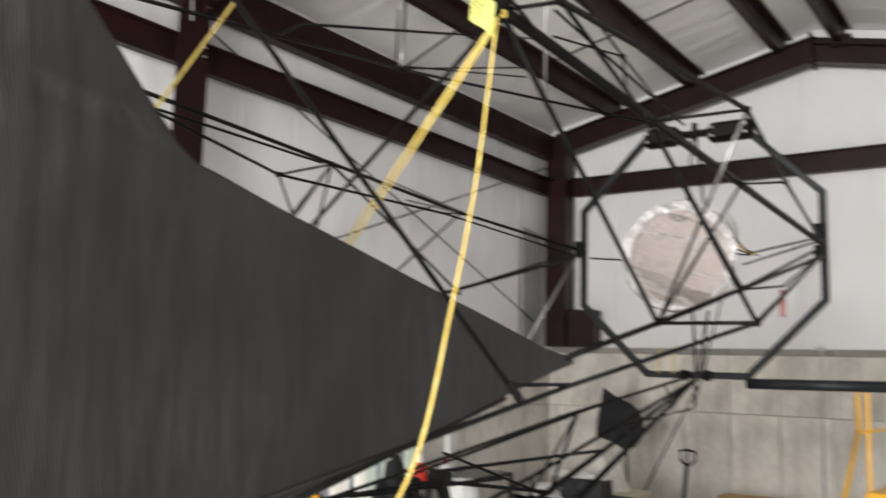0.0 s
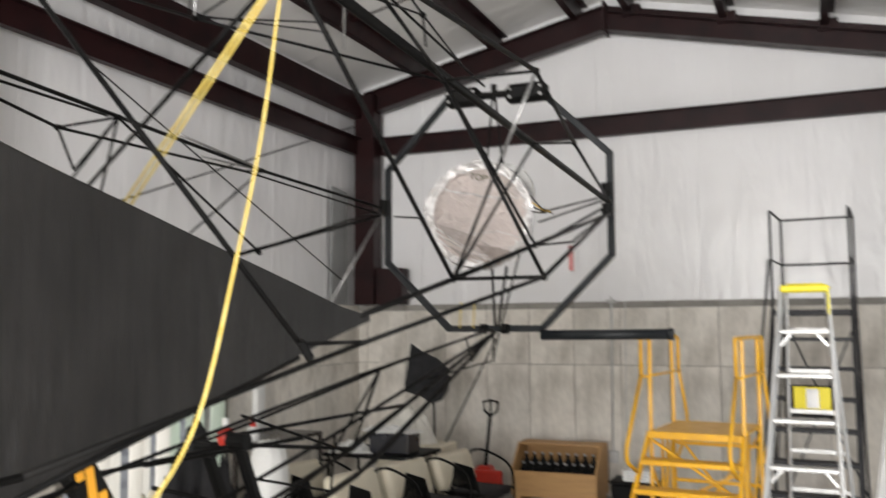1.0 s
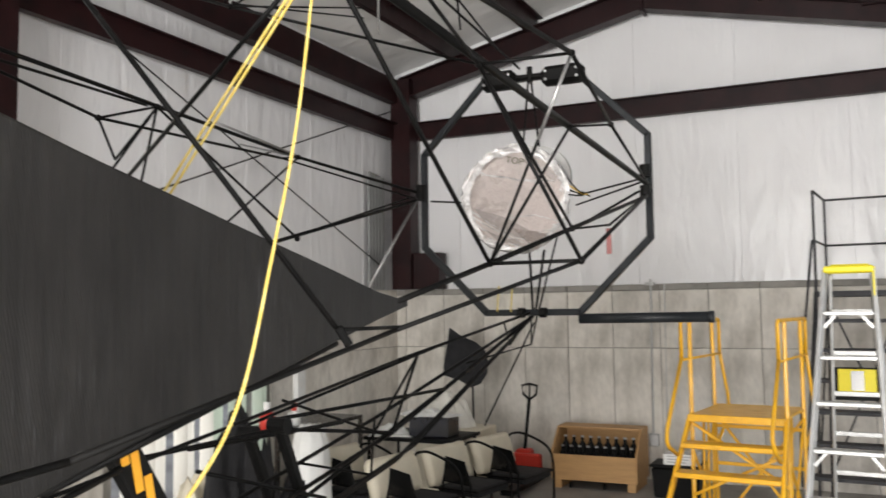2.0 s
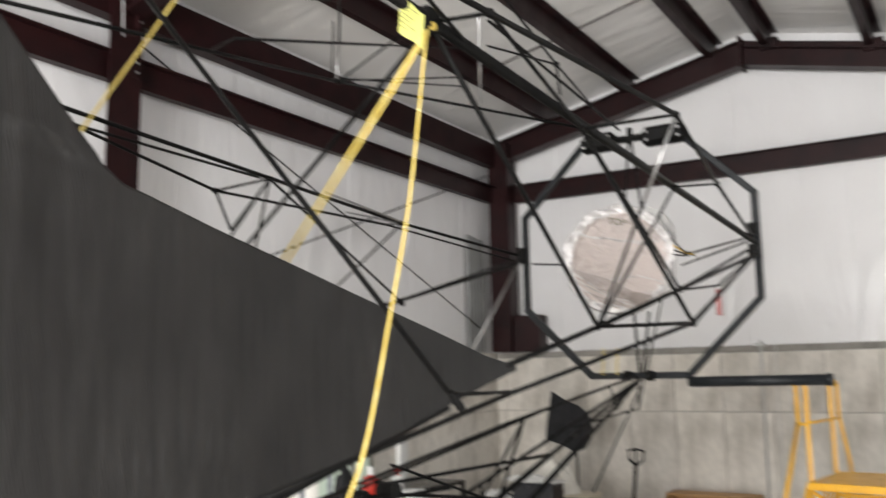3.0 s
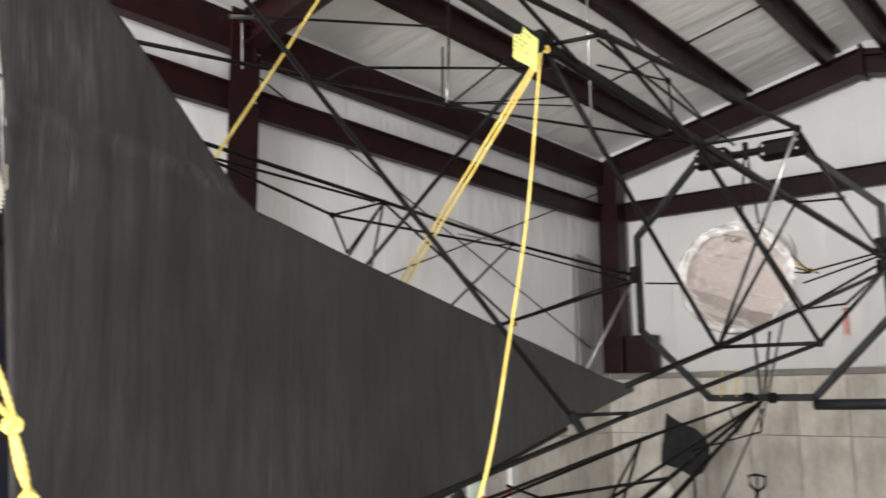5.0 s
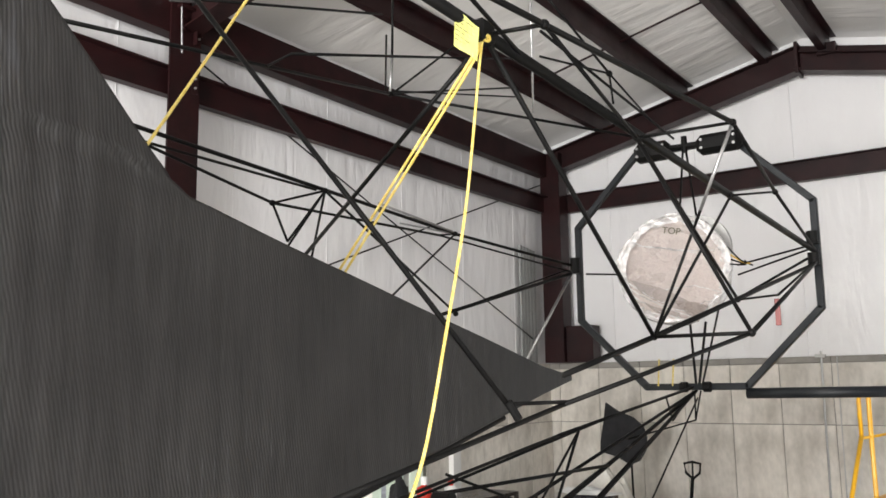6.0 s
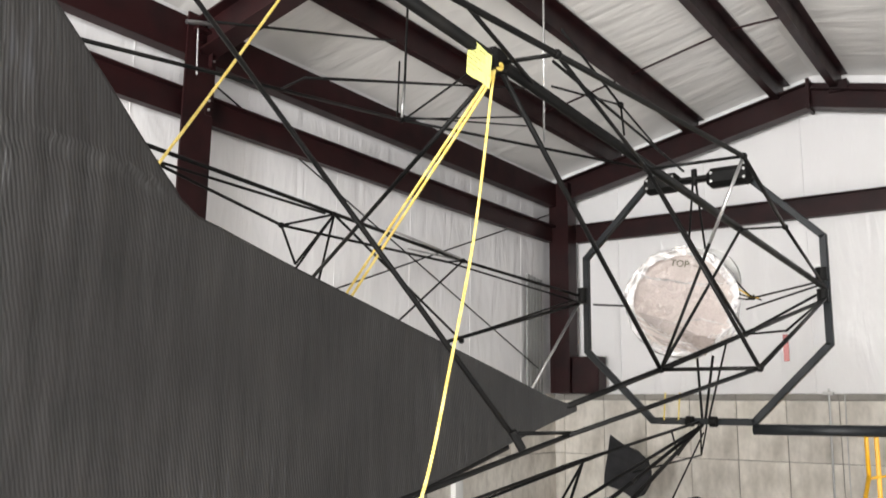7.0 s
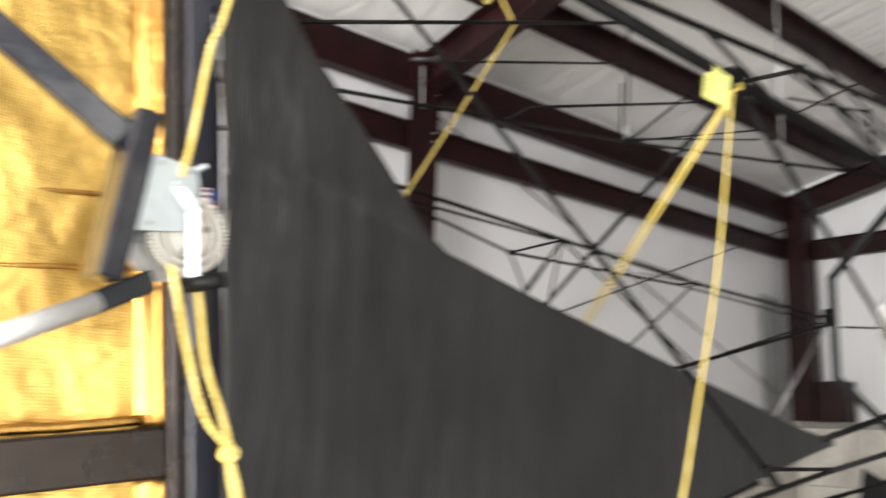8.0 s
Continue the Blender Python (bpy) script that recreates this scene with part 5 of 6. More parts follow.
PZ, PX = 1.265, 0.375
deck = plat_part("deck", box((-PX, -0.46, PZ - 0.022), (PX, 0.44, PZ), 0.004))
for lo_, hi_ in (((-PX, -0.475, PZ - 0.055), (PX, -0.461, PZ + 0.004)), ((-PX, 0.441, PZ - 0.055), (PX, 0.455, PZ + 0.002))):
    part("deck_edge", box(lo_, hi_, 0.004), YELLOW, deck)
for k in range(1, 6):
    z, y = PZ - 0.205 * k, -0.46 - 0.165 * k
    w = PX + 0.012 * k
    plat_part("step", box((-w, y - 0.035, z - 0.04), (w, y + 0.15, z), 0.006))
for sg in (-1, 1):
    x = sg * PX
    plat_part("stringer", bar((x * 1.01, -0.40, PZ - 0.02), (x * 1.22, -1.40, 0.05), 0.028, 0.05, 0.004))
    plat_part("front_post", bent([(x, -0.36, 0.05), (x, -0.36, 1.60), (x, -0.35, 2.015)], 0.0185))
    plat_part("rear_post", bent([(x, 0.36, 0.05), (x, 0.36, 1.60), (x, 0.34, 2.015)], 0.0175))
    plat_part("top_rail", bent([(x, -0.60, 1.72), (x, -0.60, 2.03), (x, 0.58, 2.03), (x, 0.58, 1.72)], 0.0165), smooth=True)
    plat_part("handrail", bent([(x, -0.60, 1.73), (x * 1.03, -1.00, 1.19), (x * 1.06, -0.96, 1.08), (x * 1.04, -0.74, 0.98)], 0.0165, 0.07), smooth=True)
    plat_part("handrail", bent([(x, 0.58, 1.73), (x, 0.86, 1.27), (x, 0.80, 1.10), (x, 0.46, 0.94)], 0.0155, 0.07), smooth=True)
    plat_part("mid_rail", tube((x, -0.60, 1.715), (x, 0.58, 1.715), 0.011), smooth=True)
    plat_part("side_brace", bar((x, -0.36, 0.22), (x, 0.36, PZ - 0.08), 0.018, 0.026, 0.002))
    plat_part("side_brace", bar((x, -0.36, PZ - 0.30), (x, 0.36, 0.25), 0.018, 0.026, 0.002))
    for y in (-0.20, -0.05, 0.10):
        plat_part("leg", tube((x * 0.86, y, PZ - 0.03), (x * 0.86 - 0.03, y + 0.02, 0.10), 0.011, 8), smooth=True)
for a, b in (((-PX, -0.38, PZ - 0.07), (PX, -0.38, 0.72)), ((PX, -0.38, 0.98), (-PX, -0.38, 0.60)), ((-PX, 0.38, PZ - 0.08), (PX, 0.38, 0.2)), ((PX, 0.38, PZ - 0.08), (-PX, 0.38, 0.2))):
    plat_part("cross_brace", bar(a, b, 0.018, 0.024, 0.002))
for z in (0.2, 0.75, 1.08):
    plat_part("tie_bar", bar((-PX, 0.37, z), (PX, 0.37, z), 0.025, 0.03, 0.002))
for x in (-PX, PX):
    for y in (-0.36, 0.36):
        plat_part("castor", tube((x - 0.012, y, 0.04), (x + 0.012, y, 0.04), 0.04, 14), "black rubber castor", BLACK_PLASTIC)

# tall black rolling stairs behind
rack = thing("rolling_stairs", "tall black tubular steel rolling stairs with a guard rail", "platform ladder")
rack.matrix_basis = pose(0.04, 10.0, 0, 0, 0, -4.5)


def rack_part(name, bm, label="", material=RACK_PAINT, parent=None):
    return part(name, bm, material, parent or rack, label)


RX = 0.365
for sg in (-1, 1):
    x = sg * RX
    rack_part("guard_loop", bent([(x, -0.48, 2.28), (x, -0.48, 3.29), (x, 0.48, 3.29), (x, 0.48, 2.28)], 0.0135))
    rack_part("leg", tube((x * 1.12, -0.55, 0.05), (x, -0.48, 2.28), 0.0135, 8))
    rack_part("leg", tube((x * 1.12, 0.52, 0.05), (x, 0.48, 2.28), 0.0135, 8))
    rack_part("mid_rail", tube((x, -0.48, 2.79), (x, 0.48, 2.79), 0.011, 8))
    rack_part("hand_rail", bent([(x, -0.48, 2.79), (x * 1.02, -0.60, 2.78), (x * 1.1, -1.05, 2.02), (x * 1.14, -1.55, 0.98), (x * 1.14, -1.55, 0.55)], 0.012))
    rack_part("stringer", bar((x * 1.14, -1.60, 0.05), (x, -0.50, 2.26), 0.03, 0.06, 0.004))
    rack_part("base_rail", bar((x * 1.14, -1.6, 0.06), (x * 1.14, 0.55, 0.06), 0.04, 0.05, 0.004))
    rack_part("side_brace", tube((x * 1.1, -0.52, 0.4), (x, 0.48, 2.2), 0.009, 8))
for z in (3.29, 2.79):
    rack_part("cross_rail", tube((-RX, 0.48, z), (RX, 0.48, z), 0.012, 8))
for a, b in (((-RX, 0.50, 2.2), (RX * 1.1, 0.52, 0.3)), ((RX, 0.50, 2.2), (-RX * 1.1, 0.52, 0.3))):
    rack_part("cross_brace", tube(a, b, 0.010, 8))
rack_part("deck", box((-RX, -0.52, 2.225), (RX, 0.5, 2.28), 0.004))
for k in range(1, 8):
    w = RX * (1 + 0.02 * k)
    rack_part("tread", box((-w, -0.56 - 0.135 * k, 2.25 - 0.278 * k), (w, -0.38 - 0.135 * k, 2.285 - 0.278 * k), 0.003))
plate = rack_part("sign_plate", box((-0.21, -1.03, 1.27), (0.22, -1.016, 1.57), 0.003), "black plate behind the sign", BLACK_PLASTIC)
rack_part("sign", box((-0.145, -1.038, 1.345), (0.175, -1.031, 1.555), 0.003), "yellow warning sign with a pale panel", LADDER_YELLOW, plate)
rack_part("sign_panel", box((-0.035, -1.044, 1.36), (0.075, -1.039, 1.54), 0.002), "pale grey sign panel", GALV, plate)

# black box high on the gable wall
tagged(mesh_ob("loudspeaker", box((0.85, FAR - 0.22, 2.50), (1.28, FAR + 0.02, 2.98), 0.012), BLACK_PLASTIC), "black boxy loudspeaker mounted on the gable wall", "loudspeaker")

# conduit on the stem wall
conduit = thing("conduit", "grey metal conduit with a junction box on the concrete", "conduit", at=(-2.37, FAR, 0))
part("pipe", tube((0, -0.03, 0.55), (0.02, -0.03, 2.50), 0.013, 8), GALV, conduit)
part("pipe", tube((0.17, -0.02, 0.0), (0.19, -0.02, 2.44), 0.007, 6), GALV, conduit)
part("junction_box", box((-0.05, -0.07, 0.42), (0.07, -0.002, 0.57), 0.006), GALV, conduit)
part("bracket", box((-0.05, -0.05, 2.42), (0.07, -0.002, 2.46), 0.003), GALV, conduit)

# plywood bin with black bottles
crate = thing("plywood_bin", "plywood bin on castors filled with black bottles", "bin", at=(-2.9, 10.6, 0))
CW = 0.52
for sg in (-1, 1):
    bm = bmesh.new()
    side = [(-0.30, 0.10), (0.32, 0.10), (0.32, 0.70), (-0.02, 0.70), (-0.30, 0.42)]
    a = [bm.verts.new((sg * CW, y, z)) for y, z in side]
    b = [bm.verts.new((sg * (CW - 0.02), y, z)) for y, z in side]
    bm.faces.new(a), bm.faces.new(b[::-1])
    for k in range(5):
        bm.faces.new((a[k], b[k], b[(k + 1) % 5], a[(k + 1) % 5]))
    bmesh.ops.recalc_face_normals(bm, faces=bm.faces)
    part("side_panel", bm, WOOD, crate)
part("front_panel", box((-CW + 0.021, -0.30, 0.10), (CW - 0.021, -0.28, 0.40), 0.003), WOOD, crate)
part("back_panel", box((-CW + 0.021, 0.30, 0.10), (CW - 0.021, 0.32, 0.70), 0.003), WOOD, crate)
part("top_panel", box((-CW + 0.021, -0.03, 0.68), (CW - 0.021, 0.299, 0.70), 0.003), WOOD, crate)
part("bottom_panel", box((-CW + 0.021, -0.279, 0.12), (CW - 0.021, 0.299, 0.14), 0.003), WOOD, crate)
for x in (-0.45, 0.45):
    part("skid", box((x - 0.05, -0.29, 0.0), (x + 0.05, 0.3, 0.099), 0.004), WOOD, crate)
for x in (-0.3, 0.12):
    part("castor", tube((x - 0.012, -0.24, 0.035), (x + 0.012, -0.24, 0.035), 0.035, 12), BLACK_PLASTIC, crate)
bottle = thing("bottle", "glossy black bottle standing in the plywood bin", "bottle", "bottles in the bin")
bm = bmesh.new()
rings = []
for r, z in ((0.046, 0.0), (0.05, 0.01), (0.05, 0.20), (0.044, 0.245), (0.02, 0.285), (0.018, 0.33)):
    rings.append([bm.verts.new((r * math.cos(2 * math.pi * k / 14), r * math.sin(2 * math.pi * k / 14), z)) for k in range(14)])
for q, w in zip(rings, rings[1:]):
    for k in range(14):
        bm.faces.new((q[k], q[(k + 1) % 14], w[(k + 1) % 14], w[k]))
bm.faces.new(rings[0][::-1]), bm.faces.new(rings[-1])
part("bottle_body", bm, BLACK_PLASTIC, bottle, smooth=True)
part("cap", tube((0, 0, 0.33), (0, 0, 0.35), 0.02, 10), GALV, bottle)
spots = [(-3.32 + 0.105 * k, 10.6 - 0.14 + 0.13 * row, 0.141 + 0.10 * row) for row in range(2) for k in range(9)]
for k, s in enumerate(spots):
    if k:
        copy_thing(bottle, pose(*s, 0, 0, 20 * k))
bottle.matrix_basis = pose(*spots[0])
part("bottle_shelf", box((-CW + 0.022, -0.05, 0.225), (CW - 0.022, 0.298, 0.24), 0.002), WOOD, crate)

# black tote with a white printed box on it
tote = thing("storage_tote", "black plastic tote on the floor", "tote", at=(-1.92, 10.35, 0))
bm = box((-0.27, -0.2, 0.0), (0.27, 0.2, 0.34), 0.02)
for v in bm.verts:
    if v.co.z < 0.1:
        v.co.x *= 0.9
        v.co.y *= 0.9
part("tub", bm, BLACK_PLASTIC, tote)
part("lid", box((-0.285, -0.215, 0.34), (0.285, 0.215, 0.375), 0.01), BLACK_PLASTIC, tote)
carton = thing("carton", "small white printed carton on the tote", "box", at=(-1.86, 10.30, 0.375))
part("carton_body", box((-0.19, -0.13, 0), (0.19, 0.13, 0.12), 0.003), WHITE_PLASTIC, carton)
for k in range(3):
    part("print_bar", box((-0.15, -0.1325, 0.025 + 0.032 * k), (0.06 + 0.03 * k, -0.1305, 0.037 + 0.032 * k), 0), GALV, carton)

# pallet jack
jack = thing("pallet_jack", "red and black pallet jack with its handle upright", "pallet jack", at=(-3.85, 10.55, 0))
part("handle_shaft", tube((0, 0, 0.35), (0.06, 0.05, 1.02), 0.022, 10), BLACK_TUBE, jack)
bm = bmesh.new()
sweep(bm, [Vector((0.063 + dx, 0.055, z)) for dx, z in ((0, 1.0), (-0.085, 1.07), (-0.10, 1.18), (0, 1.20), (0.10, 1.18), (0.085, 1.07), (0, 1.0))], 0.016, 8)
part("handle_loop", bm, BLACK_TUBE, jack, smooth=True)
part("handle_stem", tube((0.06, 0.05, 1.0), (0.065, 0.055, 1.19), 0.012, 8), BLACK_TUBE, jack)
part("pump_body", box((-0.10, -0.10, 0.14), (0.10, 0.10, 0.40), 0.03), RED, jack, "red pump body")
for x in (-0.06, 0.06):
    part("steer_wheel", tube((x - 0.025, 0.05, 0.09), (x + 0.025, 0.05, 0.09), 0.09, 18), BLACK_PLASTIC, jack)
for x in (-0.20, 0.20):
    part("fork", box((x - 0.08, -1.15, 0.05), (x + 0.08, -0.08, 0.11), 0.01), BLACK_PLASTIC, jack)
part("fork_yoke", box((-0.26, -0.16, 0.08), (0.26, -0.06, 0.36), 0.02), RED, jack)


# row of cream chairs with black mesh arm panels
def rounded(lo_, hi_, r, m=None):
    """A soft upholstered block with full round edges."""
    bm = bmesh.new()
    vs = bmesh.ops.create_cube(bm, size=1.0)["verts"]
    bmesh.ops.scale(bm, vec=Vector(hi_) - Vector(lo_), verts=vs)
    bmesh.ops.translate(bm, vec=(Vector(lo_) + Vector(hi_)) / 2, verts=vs)
    bmesh.ops.bevel(bm, geom=list(bm.edges), offset=r, segments=4, affect='EDGES', profile=0.5)
    if m is not None:
        bmesh.ops.transform(bm, matrix=m, verts=bm.verts)
    return bm


def padded_chair(at, turn):
    ob = thing("padded_chair", "cream padded chair with black mesh arm panels", "chair", "cream chairs in a row")
    part("seat", rounded((-0.30, -0.27, 0.27), (0.30, 0.24, 0.36), 0.04), CLOTH_BLACK, ob, "black seat pad", True)
    part("backrest", rounded((-0.375, -0.068, 0.0), (0.375, 0.068, 0.40), 0.066, Matrix.Translation((0, 0.27, 0.335)) @ Euler((radians(-16), 0, 0)).to_matrix().to_4x4()), CREAM, ob, smooth=True)
    for sg in (-1, 1):
        x = sg * 0.325
        if sg > 0:
            bm = bmesh.new()
            sweep(bm, smooth_path([(x, -0.27, 0.0), (x, -0.27, 0.40), (x, -0.21, 0.58), (x, -0.02, 0.68), (x, 0.20, 0.72), (x, 0.33, 0.60), (x, 0.32, 0.0)], 8), 0.014, 8)
            part("arm", bm, BLACK_TUBE, ob, smooth=True)
        else:
            loop = [(x, -0.20, 0.40), (x, -0.12, 0.62), (x, 0.10, 0.66), (x, 0.14, 0.42), (x, -0.20, 0.40)]
            bm = bmesh.new()
            sweep(bm, [Vector(p) for p in loop], 0.012, 6)
            for k in range(22):
                t = (k + 0.5) / 22
                lo_ = Vector(loop[0]).lerp(Vector(loop[3]), t)
                hi_ = Vector(loop[1]).lerp(Vector(loop[2]), t)
                add_tube(bm, lo_, hi_, 0.0055, 5)
            for k in range(16):
                t = (k + 0.5) / 16
                add_tube(bm, Vector(loop[0]).lerp(Vector(loop[1]), t), Vector(loop[3]).lerp(Vector(loop[2]), t), 0.005, 5)
            part("arm_mesh", bm, BLACK_TUBE, ob, "black square mesh arm panel")
            for y in (-0.20, 0.14):
                part("arm_post", tube((x, y, 0.0), (x, y, 0.41), 0.013, 8), BLACK_TUBE, ob)
        part("seat_rail", tube((x, -0.27, 0.34), (x, 0.31, 0.34), 0.013, 8), BLACK_TUBE, ob)
    for y in (-0.27, 0.31):
        part("cross_rail", tube((-0.325, y, 0.34), (0.325, y, 0.34), 0.013, 8), BLACK_TUBE, ob)
    ob.matrix_basis = pose(*at, 0, 0, turn)
    return ob


for at in ((-3.88, 7.72, 0.0), (-3.68, 8.52, 0.0), (-3.48, 9.32, 0.0), (-4.70, 8.0, 0.0)):
    padded_chair(at, 80)

# table with a dark bin, papers and cloth
table = thing("work_table", "low dark work table with clutter on it", "table", at=(-4.55, 9.1, 0))
part("tabletop", box((-0.55, -0.4, 0.70), (0.55, 0.4, 0.74), 0.006), BLACK_PLASTIC, table)
for x in (-0.5, 0.5):
    for y in (-0.35, 0.35):
        part("leg", tube((x, y, 0), (x, y, 0.70), 0.018, 8), BLACK_TUBE, table)
bin_ = thing("parts_bin", "dark navy plastic parts bin on the table", "bin", at=(-4.35, 9.0, 0.741))
part("bin_wall", box((-0.24, -0.16, 0), (0.24, 0.16, 0.22), 0.015), NAVY, bin_)
for k, (x, y, z, w, d, rz) in enumerate(((-4.42, 8.98, 0.962, 0.20, 0.13, 25), (-4.22, 9.03, 0.962, 0.16, 0.12, -20), (-4.82, 8.9, 0.741, 0.26, 0.16, 12))):
    sheet = thing("paper_stack", "loose white papers lying on the clutter", "papers", at=(x, y, z))
    for j in range(3):
        part("paper", box((-w, -d, 0.004 * j + 0.001), (w, d, 0.004 * j + 0.004), 0, Euler((0, 0, radians(rz + 14 * j))).to_matrix().to_4x4()), WHITE_PLASTIC, sheet)


def draped(name, label, size, at, material, seed):
    """A heap of cloth: folded, uneven dome."""
    bm = bmesh.new()
    n, m2 = 44, 18
    g = []
    for i in range(m2 + 1):
        t = i / m2
        g.append([bm.verts.new((size[0] * t * math.cos(a) * (1 + 0.25 * noise.noise(Vector((math.cos(a) * 2, math.sin(a) * 2, seed)))),
                                size[1] * t * math.sin(a) * (1 + 0.25 * noise.noise(Vector((math.cos(a) * 2, math.sin(a) * 2, seed + 5)))),
                                max(0.0, size[2] * (1 - t ** 2.6) * (1 + 0.55 * noise.noise(Vector((t * 3 * math.cos(a), t * 3 * math.sin(a), seed))) + 0.25 * noise.noise(Vector((t * 9 * math.cos(a), t * 9 * math.sin(a), seed + 2))))))) for a in (2 * math.pi * k / n for k in range(n))])
    for q, w in zip(g, g[1:]):
        for k in range(n):
            bm.faces.new((q[k], q[(k + 1) % n], w[(k + 1) % n], w[k]))
    bmesh.ops.remove_doubles(bm, verts=bm.verts, dist=1e-5)
    bmesh.ops.recalc_face_normals(bm, faces=bm.faces)
    ob = thing(name, label, "cloth", at=at)
    part("cloth", bm, material, ob, smooth=True)
    return ob


draped("dust_sheet", "crumpled off-white dust sheet over boxes", (0.36, 0.26, 0.36), (-4.56, 9.75, 0.75), CLOTH_WHITE, 3.0)
stand = thing("cloth_stand", "low cupboard under the dust sheet", "cupboard", at=(-4.42, 9.75, 0))
part("cupboard_body", box((-0.4, -0.3, 0), (0.4, 0.3, 0.749), 0.01), CREAM, stand)

# black cloth reflector leaning on a stand
refl = thing("reflector", "black fabric reflector on a thin stand", "reflector", at=(-4.42, 10.25, 0))
bm = bmesh.new()
outl = [(-0.20, 0.37), (-0.05, 0.27), (0.14, 0.19), (0.27, 0.08), (0.31, -0.05), (0.29, -0.20), (0.20, -0.33), (0.08, -0.38), (-0.07, -0.29), (-0.30, -0.23), (-0.29, -0.10), (-0.24, 0.13)]
path = [Vector((x, 0, z)) for x, z in outl]
a = [bm.verts.new((p.x, 0.02 * math.sin(p.x * 9), p.z)) for p in path]
b = [bm.verts.new((p.x, 0.03 + 0.02 * math.sin(p.x * 9), p.z)) for p in path]
bm.faces.new(a), bm.faces.new(b[::-1])
for k in range(len(a)):
    bm.faces.new((a[k], b[k], b[(k + 1) % len(a)], a[(k + 1) % len(a)]))
bmesh.ops.recalc_face_normals(bm, faces=bm.faces)
bmesh.ops.transform(bm, matrix=Matrix.Translation((-0.10, 0, 1.545)), verts=bm.verts)
part("fabric", bm, CLOTH_BLACK, refl)
part("stand_pole", tube((0.0, 0.05, 0.0), (-0.02, 0.05, 1.5), 0.014, 8), BLACK_TUBE, refl)
for a in (0, 120, 240):
    part("stand_leg", tube((0, 0.05, 0.45), (0.35 * math.cos(radians(a)), 0.05 + 0.35 * math.sin(radians(a)), 0.01), 0.010, 8), BLACK_TUBE, refl)


# pale plastic curtains and sheets along the side wall
def curtain(label, y0, y1, z1, x, material):
    bm = bmesh.new()
    width, k, y = 0.19, 0, y0
    while y < y1 - 0.05:
        off = 0.035 if k % 2 else -0.035
        sway, turn = 0.05 * noise.noise(Vector((k * 1.7, y0, 0))), 0.06 * noise.noise(Vector((k * 2.3, 4.0, y0)))
        cols = []
        for j in range(7):
            u = j / 6
            bow = 0.022 * math.sin(math.pi * u)
            cols.append([bm.verts.new((x + off + bow + sway * (1 - h) + turn * (u - 0.5) * (1.4 - h), min(y + width * u + 0.03 * sway * (1 - h), y1), 0.02 + (z1 - 0.02) * h)) for h in (0.0, 0.35, 0.7, 1.0)])
        for q, w in zip(cols, cols[1:]):
            for j in range(3):
                bm.faces.new((q[j], w[j], w[j + 1], q[j + 1]))
        k, y = k + 1, y + width + 0.022 * (1 if k % 3 else -1)
    bmesh.ops.recalc_face_normals(bm, faces=bm.faces)
    bmesh.ops.solidify(bm, geom=bm.faces, thickness=0.004)
    return tagged(mesh_ob("plastic_curtain", bm, material, True), label, "curtain")


curtain("hanging white translucent plastic curtain along the wall", 5.95, 7.15, 2.03, -5.93, STRIP_WHITE)
curtain("pale green plastic sheet hanging by the wall", 7.15, 8.08, 2.03, -5.93, STRIP_GREEN)
tagged(mesh_ob("door_trim", box((-5.99, 8.62, 0), (-5.92, 8.78, 2.43), 0.004), WHITE_PLASTIC), "white upright trim on the side wall", "trim", kind="structure")


def canister(label, at, r, h, body, lid):
    ob = thing("canister", label, "canister", "canisters by the wall", at=at)
    bm = bmesh.new()
    rings = []
    for rr, z in ((0.92, 0), (1, 0.02), (1, 0.8), (0.9, 0.88), (0.4, 0.95), (0.38, 1.0)):
        rings.append([bm.verts.new((r * rr * math.cos(2 * math.pi * k / 20), r * rr * math.sin(2 * math.pi * k / 20), h * z)) for k in range(20)])
    for q, w in zip(rings, rings[1:]):
        for k in range(20):
            bm.faces.new((q[k], q[(k + 1) % 20], w[(k + 1) % 20], w[k]))
    bm.faces.new(rings[0][::-1]), bm.faces.new(rings[-1])
    part("tank", bm, body, ob, smooth=True)
    part("lid", tube((0, 0, h), (0, 0, h + 0.08), r * 0.45, 14), lid, ob)
    return ob


shelf = thing("shelf_unit", "waist-high dark steel shelf by the side wall", "shelf", at=(-5.40, 7.9, 0))
part("shelf_top", box((-0.3, -0.8, 0.94), (0.3, 0.8, 0.98), 0.004), DARK_STEEL, shelf)
part("shelf_low", box((-0.3, -0.8, 0.18), (0.3, 0.8, 0.21), 0.004), DARK_STEEL, shelf)
for x in (-0.28, 0.28):
    for y in (-0.78, 0.78):
        part("upright", box((x - 0.02, y - 0.02, 0), (x + 0.02, y + 0.02, 0.939), 0.002), DARK_STEEL, shelf)
canister("small white canister with a red lid", (-5.3, 7.66, 0.981), 0.065, 0.15, WHITE_PLASTIC, RED)
canister("red plastic jug with a white lid", (-5.3, 7.20, 0.981), 0.075, 0.20, RED, WHITE_PLASTIC)
draped("black_tarp", "crumpled black tarpaulin heap on the floor", (0.48, 0.50, 1.26), (-3.36, 4.45, 0.0), CLOTH_BLACK, 8.0)
draped("cream_cover", "cream cover draped over stored goods", (0.4, 0.5, 0.6), (-5.35, 6.4, 0.0), CREAM, 12.0)

draped("plastic_heap", "heap of crumpled clear plastic and paper on the parts bin", (0.32, 0.20, 0.05), (-4.42, 9.0, 0.972), WHITE_PLASTIC, 17.0)
draped("plastic_heap", "heap of crumpled clear plastic and paper on the table", (0.20, 0.18, 0.09), (-4.88, 8.98, 0.755), WHITE_PLASTIC, 23.0)


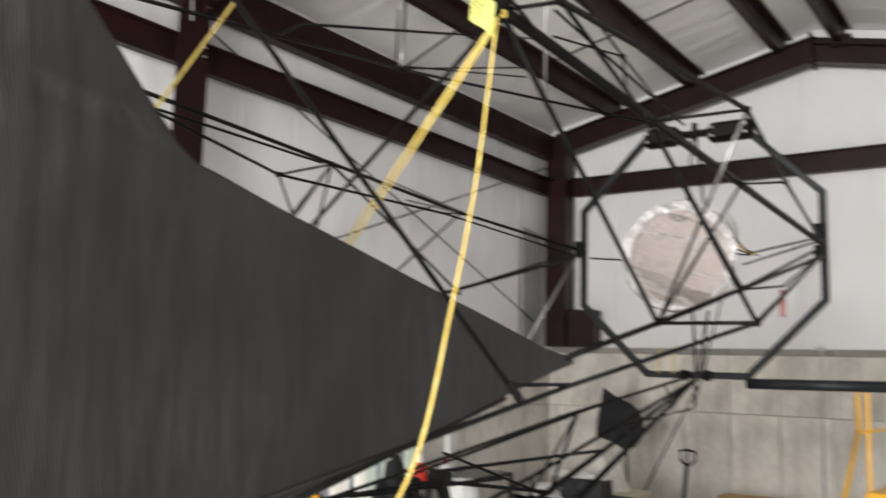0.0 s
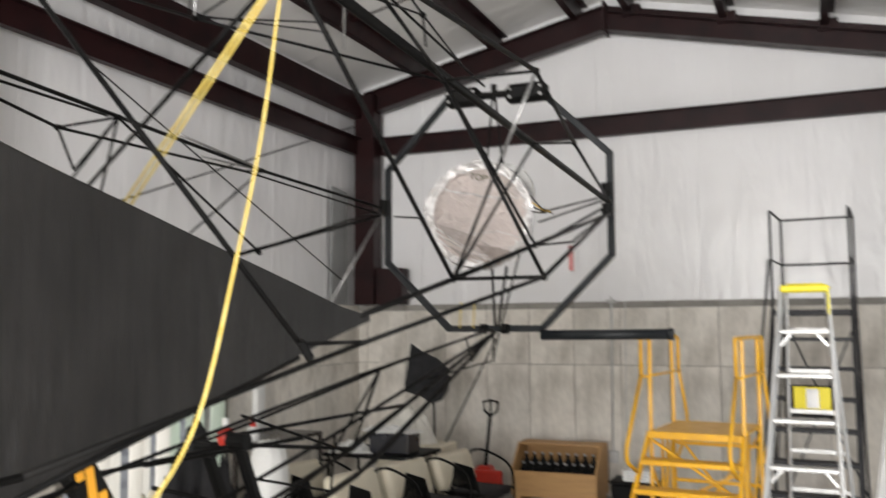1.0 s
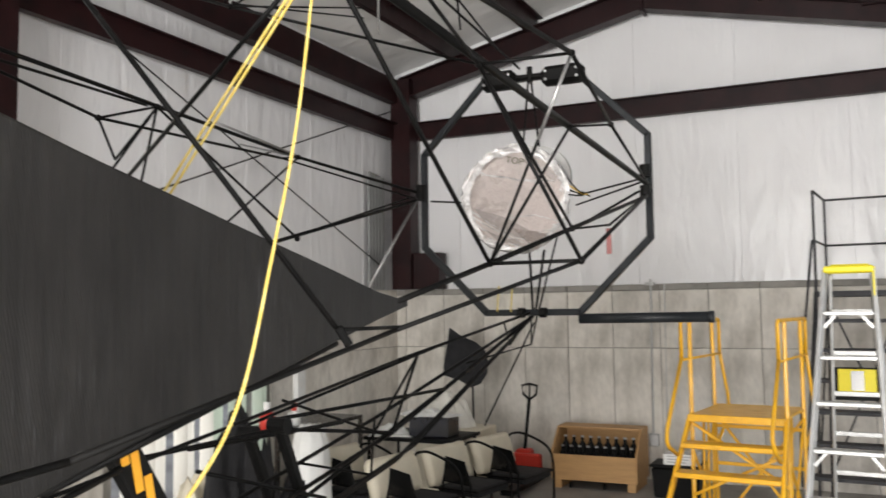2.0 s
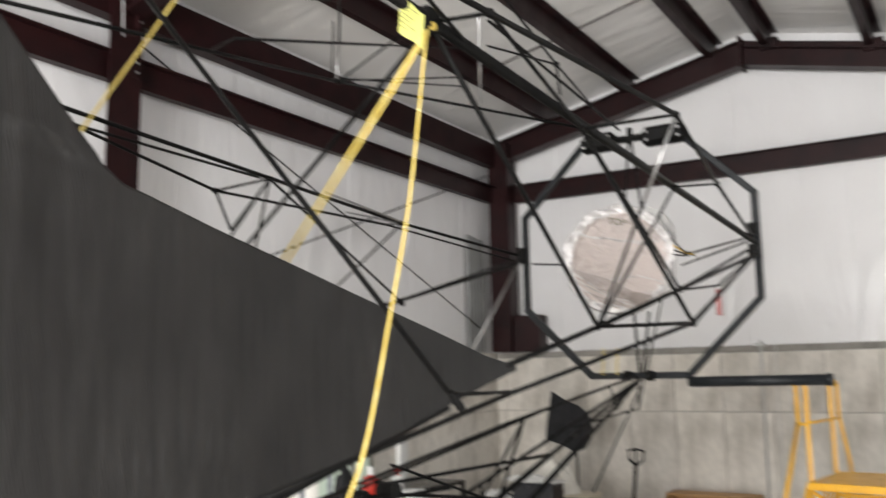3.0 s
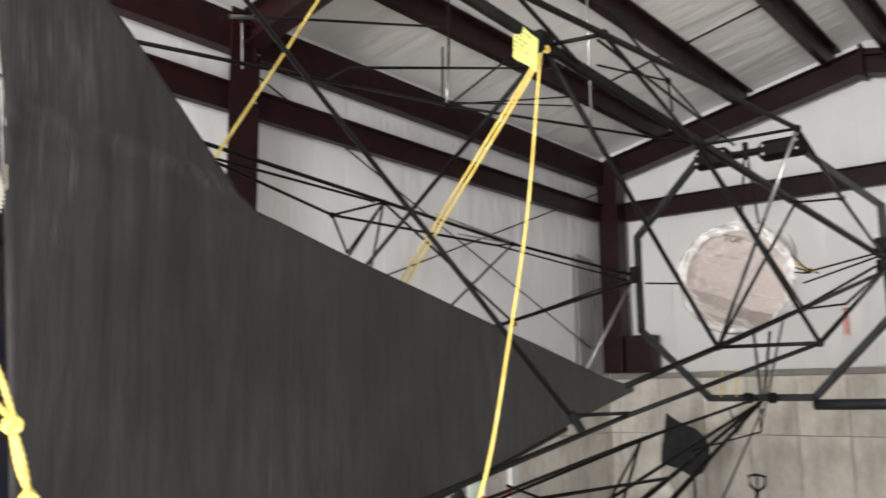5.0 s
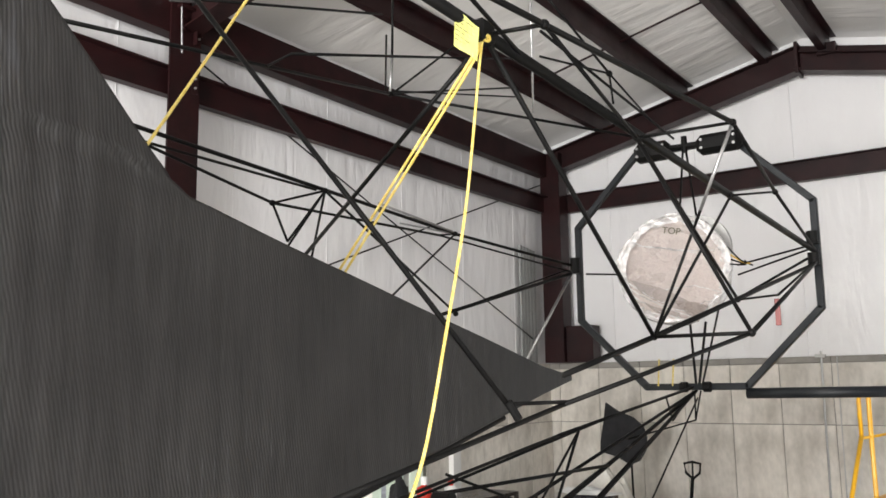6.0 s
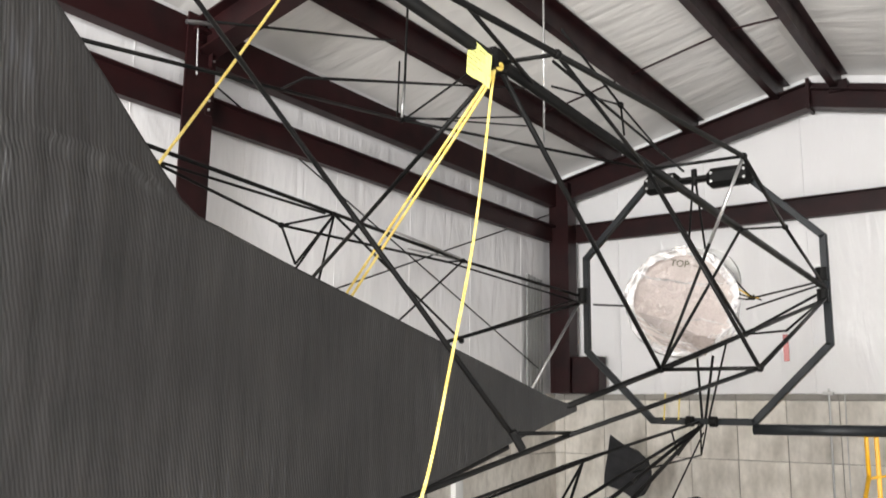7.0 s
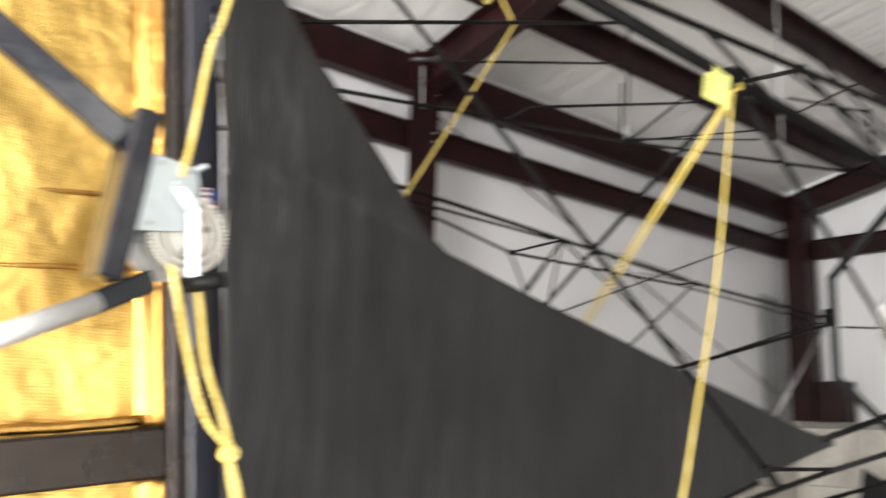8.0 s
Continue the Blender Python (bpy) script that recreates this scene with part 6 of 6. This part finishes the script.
def bulging_sack(label, at, r, h, seed):
    """A full white woven sack: slumped body, pinched uneven top."""
    bm = bmesh.new()
    n, rings = 48, []
    for f, z in ((0.80, 0.0), (0.98, 0.05), (1.04, 0.25), (1.0, 0.5), (0.95, 0.72), (0.88, 0.86), (0.74, 0.95), (0.42, 1.0)):
        row = []
        for k in range(n):
            a = 2 * math.pi * k / n
            w = noise.noise(Vector((math.cos(a) * 2.2, math.sin(a) * 2.2, z * 2 + seed))) + 0.5 * noise.noise(Vector((math.cos(a) * 7, math.sin(a) * 7, z * 3 + seed)))
            row.append(bm.verts.new((r * f * (1 + 0.10 * w) * math.cos(a), r * f * (1 + 0.10 * w) * math.sin(a), h * z * (1 + 0.05 * w))))
        rings.append(row)
    for q, w in zip(rings, rings[1:]):
        for k in range(n):
            bm.faces.new((q[k], q[(k + 1) % n], w[(k + 1) % n], w[k]))
    bm.faces.new(rings[0][::-1]), bm.faces.new(rings[-1])
    ob = thing("sack", label, "sack", at=at)
    part("sack_body", bm, WHITE_PLASTIC, ob, smooth=True)
    return ob


bulging_sack("full white woven sack standing on the floor", (-4.80, 7.22, 0.0), 0.19, 1.06, 2.0)

# ---- concrete panels of the stem walls ----
n = 0
edges_x = [LEFT - 0.01] + [-5.85 + 0.6 * k for k in range(13)]
shared = {}
for x0, x1 in zip(edges_x, edges_x[1:]):
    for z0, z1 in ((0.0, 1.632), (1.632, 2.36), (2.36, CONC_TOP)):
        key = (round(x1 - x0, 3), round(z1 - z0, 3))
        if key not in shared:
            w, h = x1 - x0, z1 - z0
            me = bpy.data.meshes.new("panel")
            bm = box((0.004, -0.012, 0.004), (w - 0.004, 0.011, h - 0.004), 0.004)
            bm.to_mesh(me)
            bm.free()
            # the top row is coloured as if shaded by the facing above
            me.materials.append(SHADED_SILL if z0 > 2.3 else CONCRETE)
            shared[key] = me
        ob = new("panel", shared[key])
        ob.parent = stem_far
        ob.location = (x0, FAR + random.uniform(-0.002, 0.002), z0)
for k in range(30):
    y0 = FAR - 0.02 - 0.6 * (k + 1)
    if y0 < NEAR:
        break
    for z0, z1 in ((0.0, 1.632), (1.632, 2.44)):
        if y0 + 0.6 > 5.9 and y0 < 8.1:
            continue
        key = ("left", round(z1 - z0, 3))
        if key not in shared:
            me = bpy.data.meshes.new("panel")
            bm = box((-0.011, 0.004, 0.004), (0.012, 0.596, z1 - z0 - 0.004), 0.004)
            bm.to_mesh(me)
            bm.free()
            me.materials.append(CONCRETE)
            shared[key] = me
        ob = new("panel", shared[key])
        ob.parent = stem_left
        ob.location = (LEFT + random.uniform(-0.002, 0.002), y0, z0)
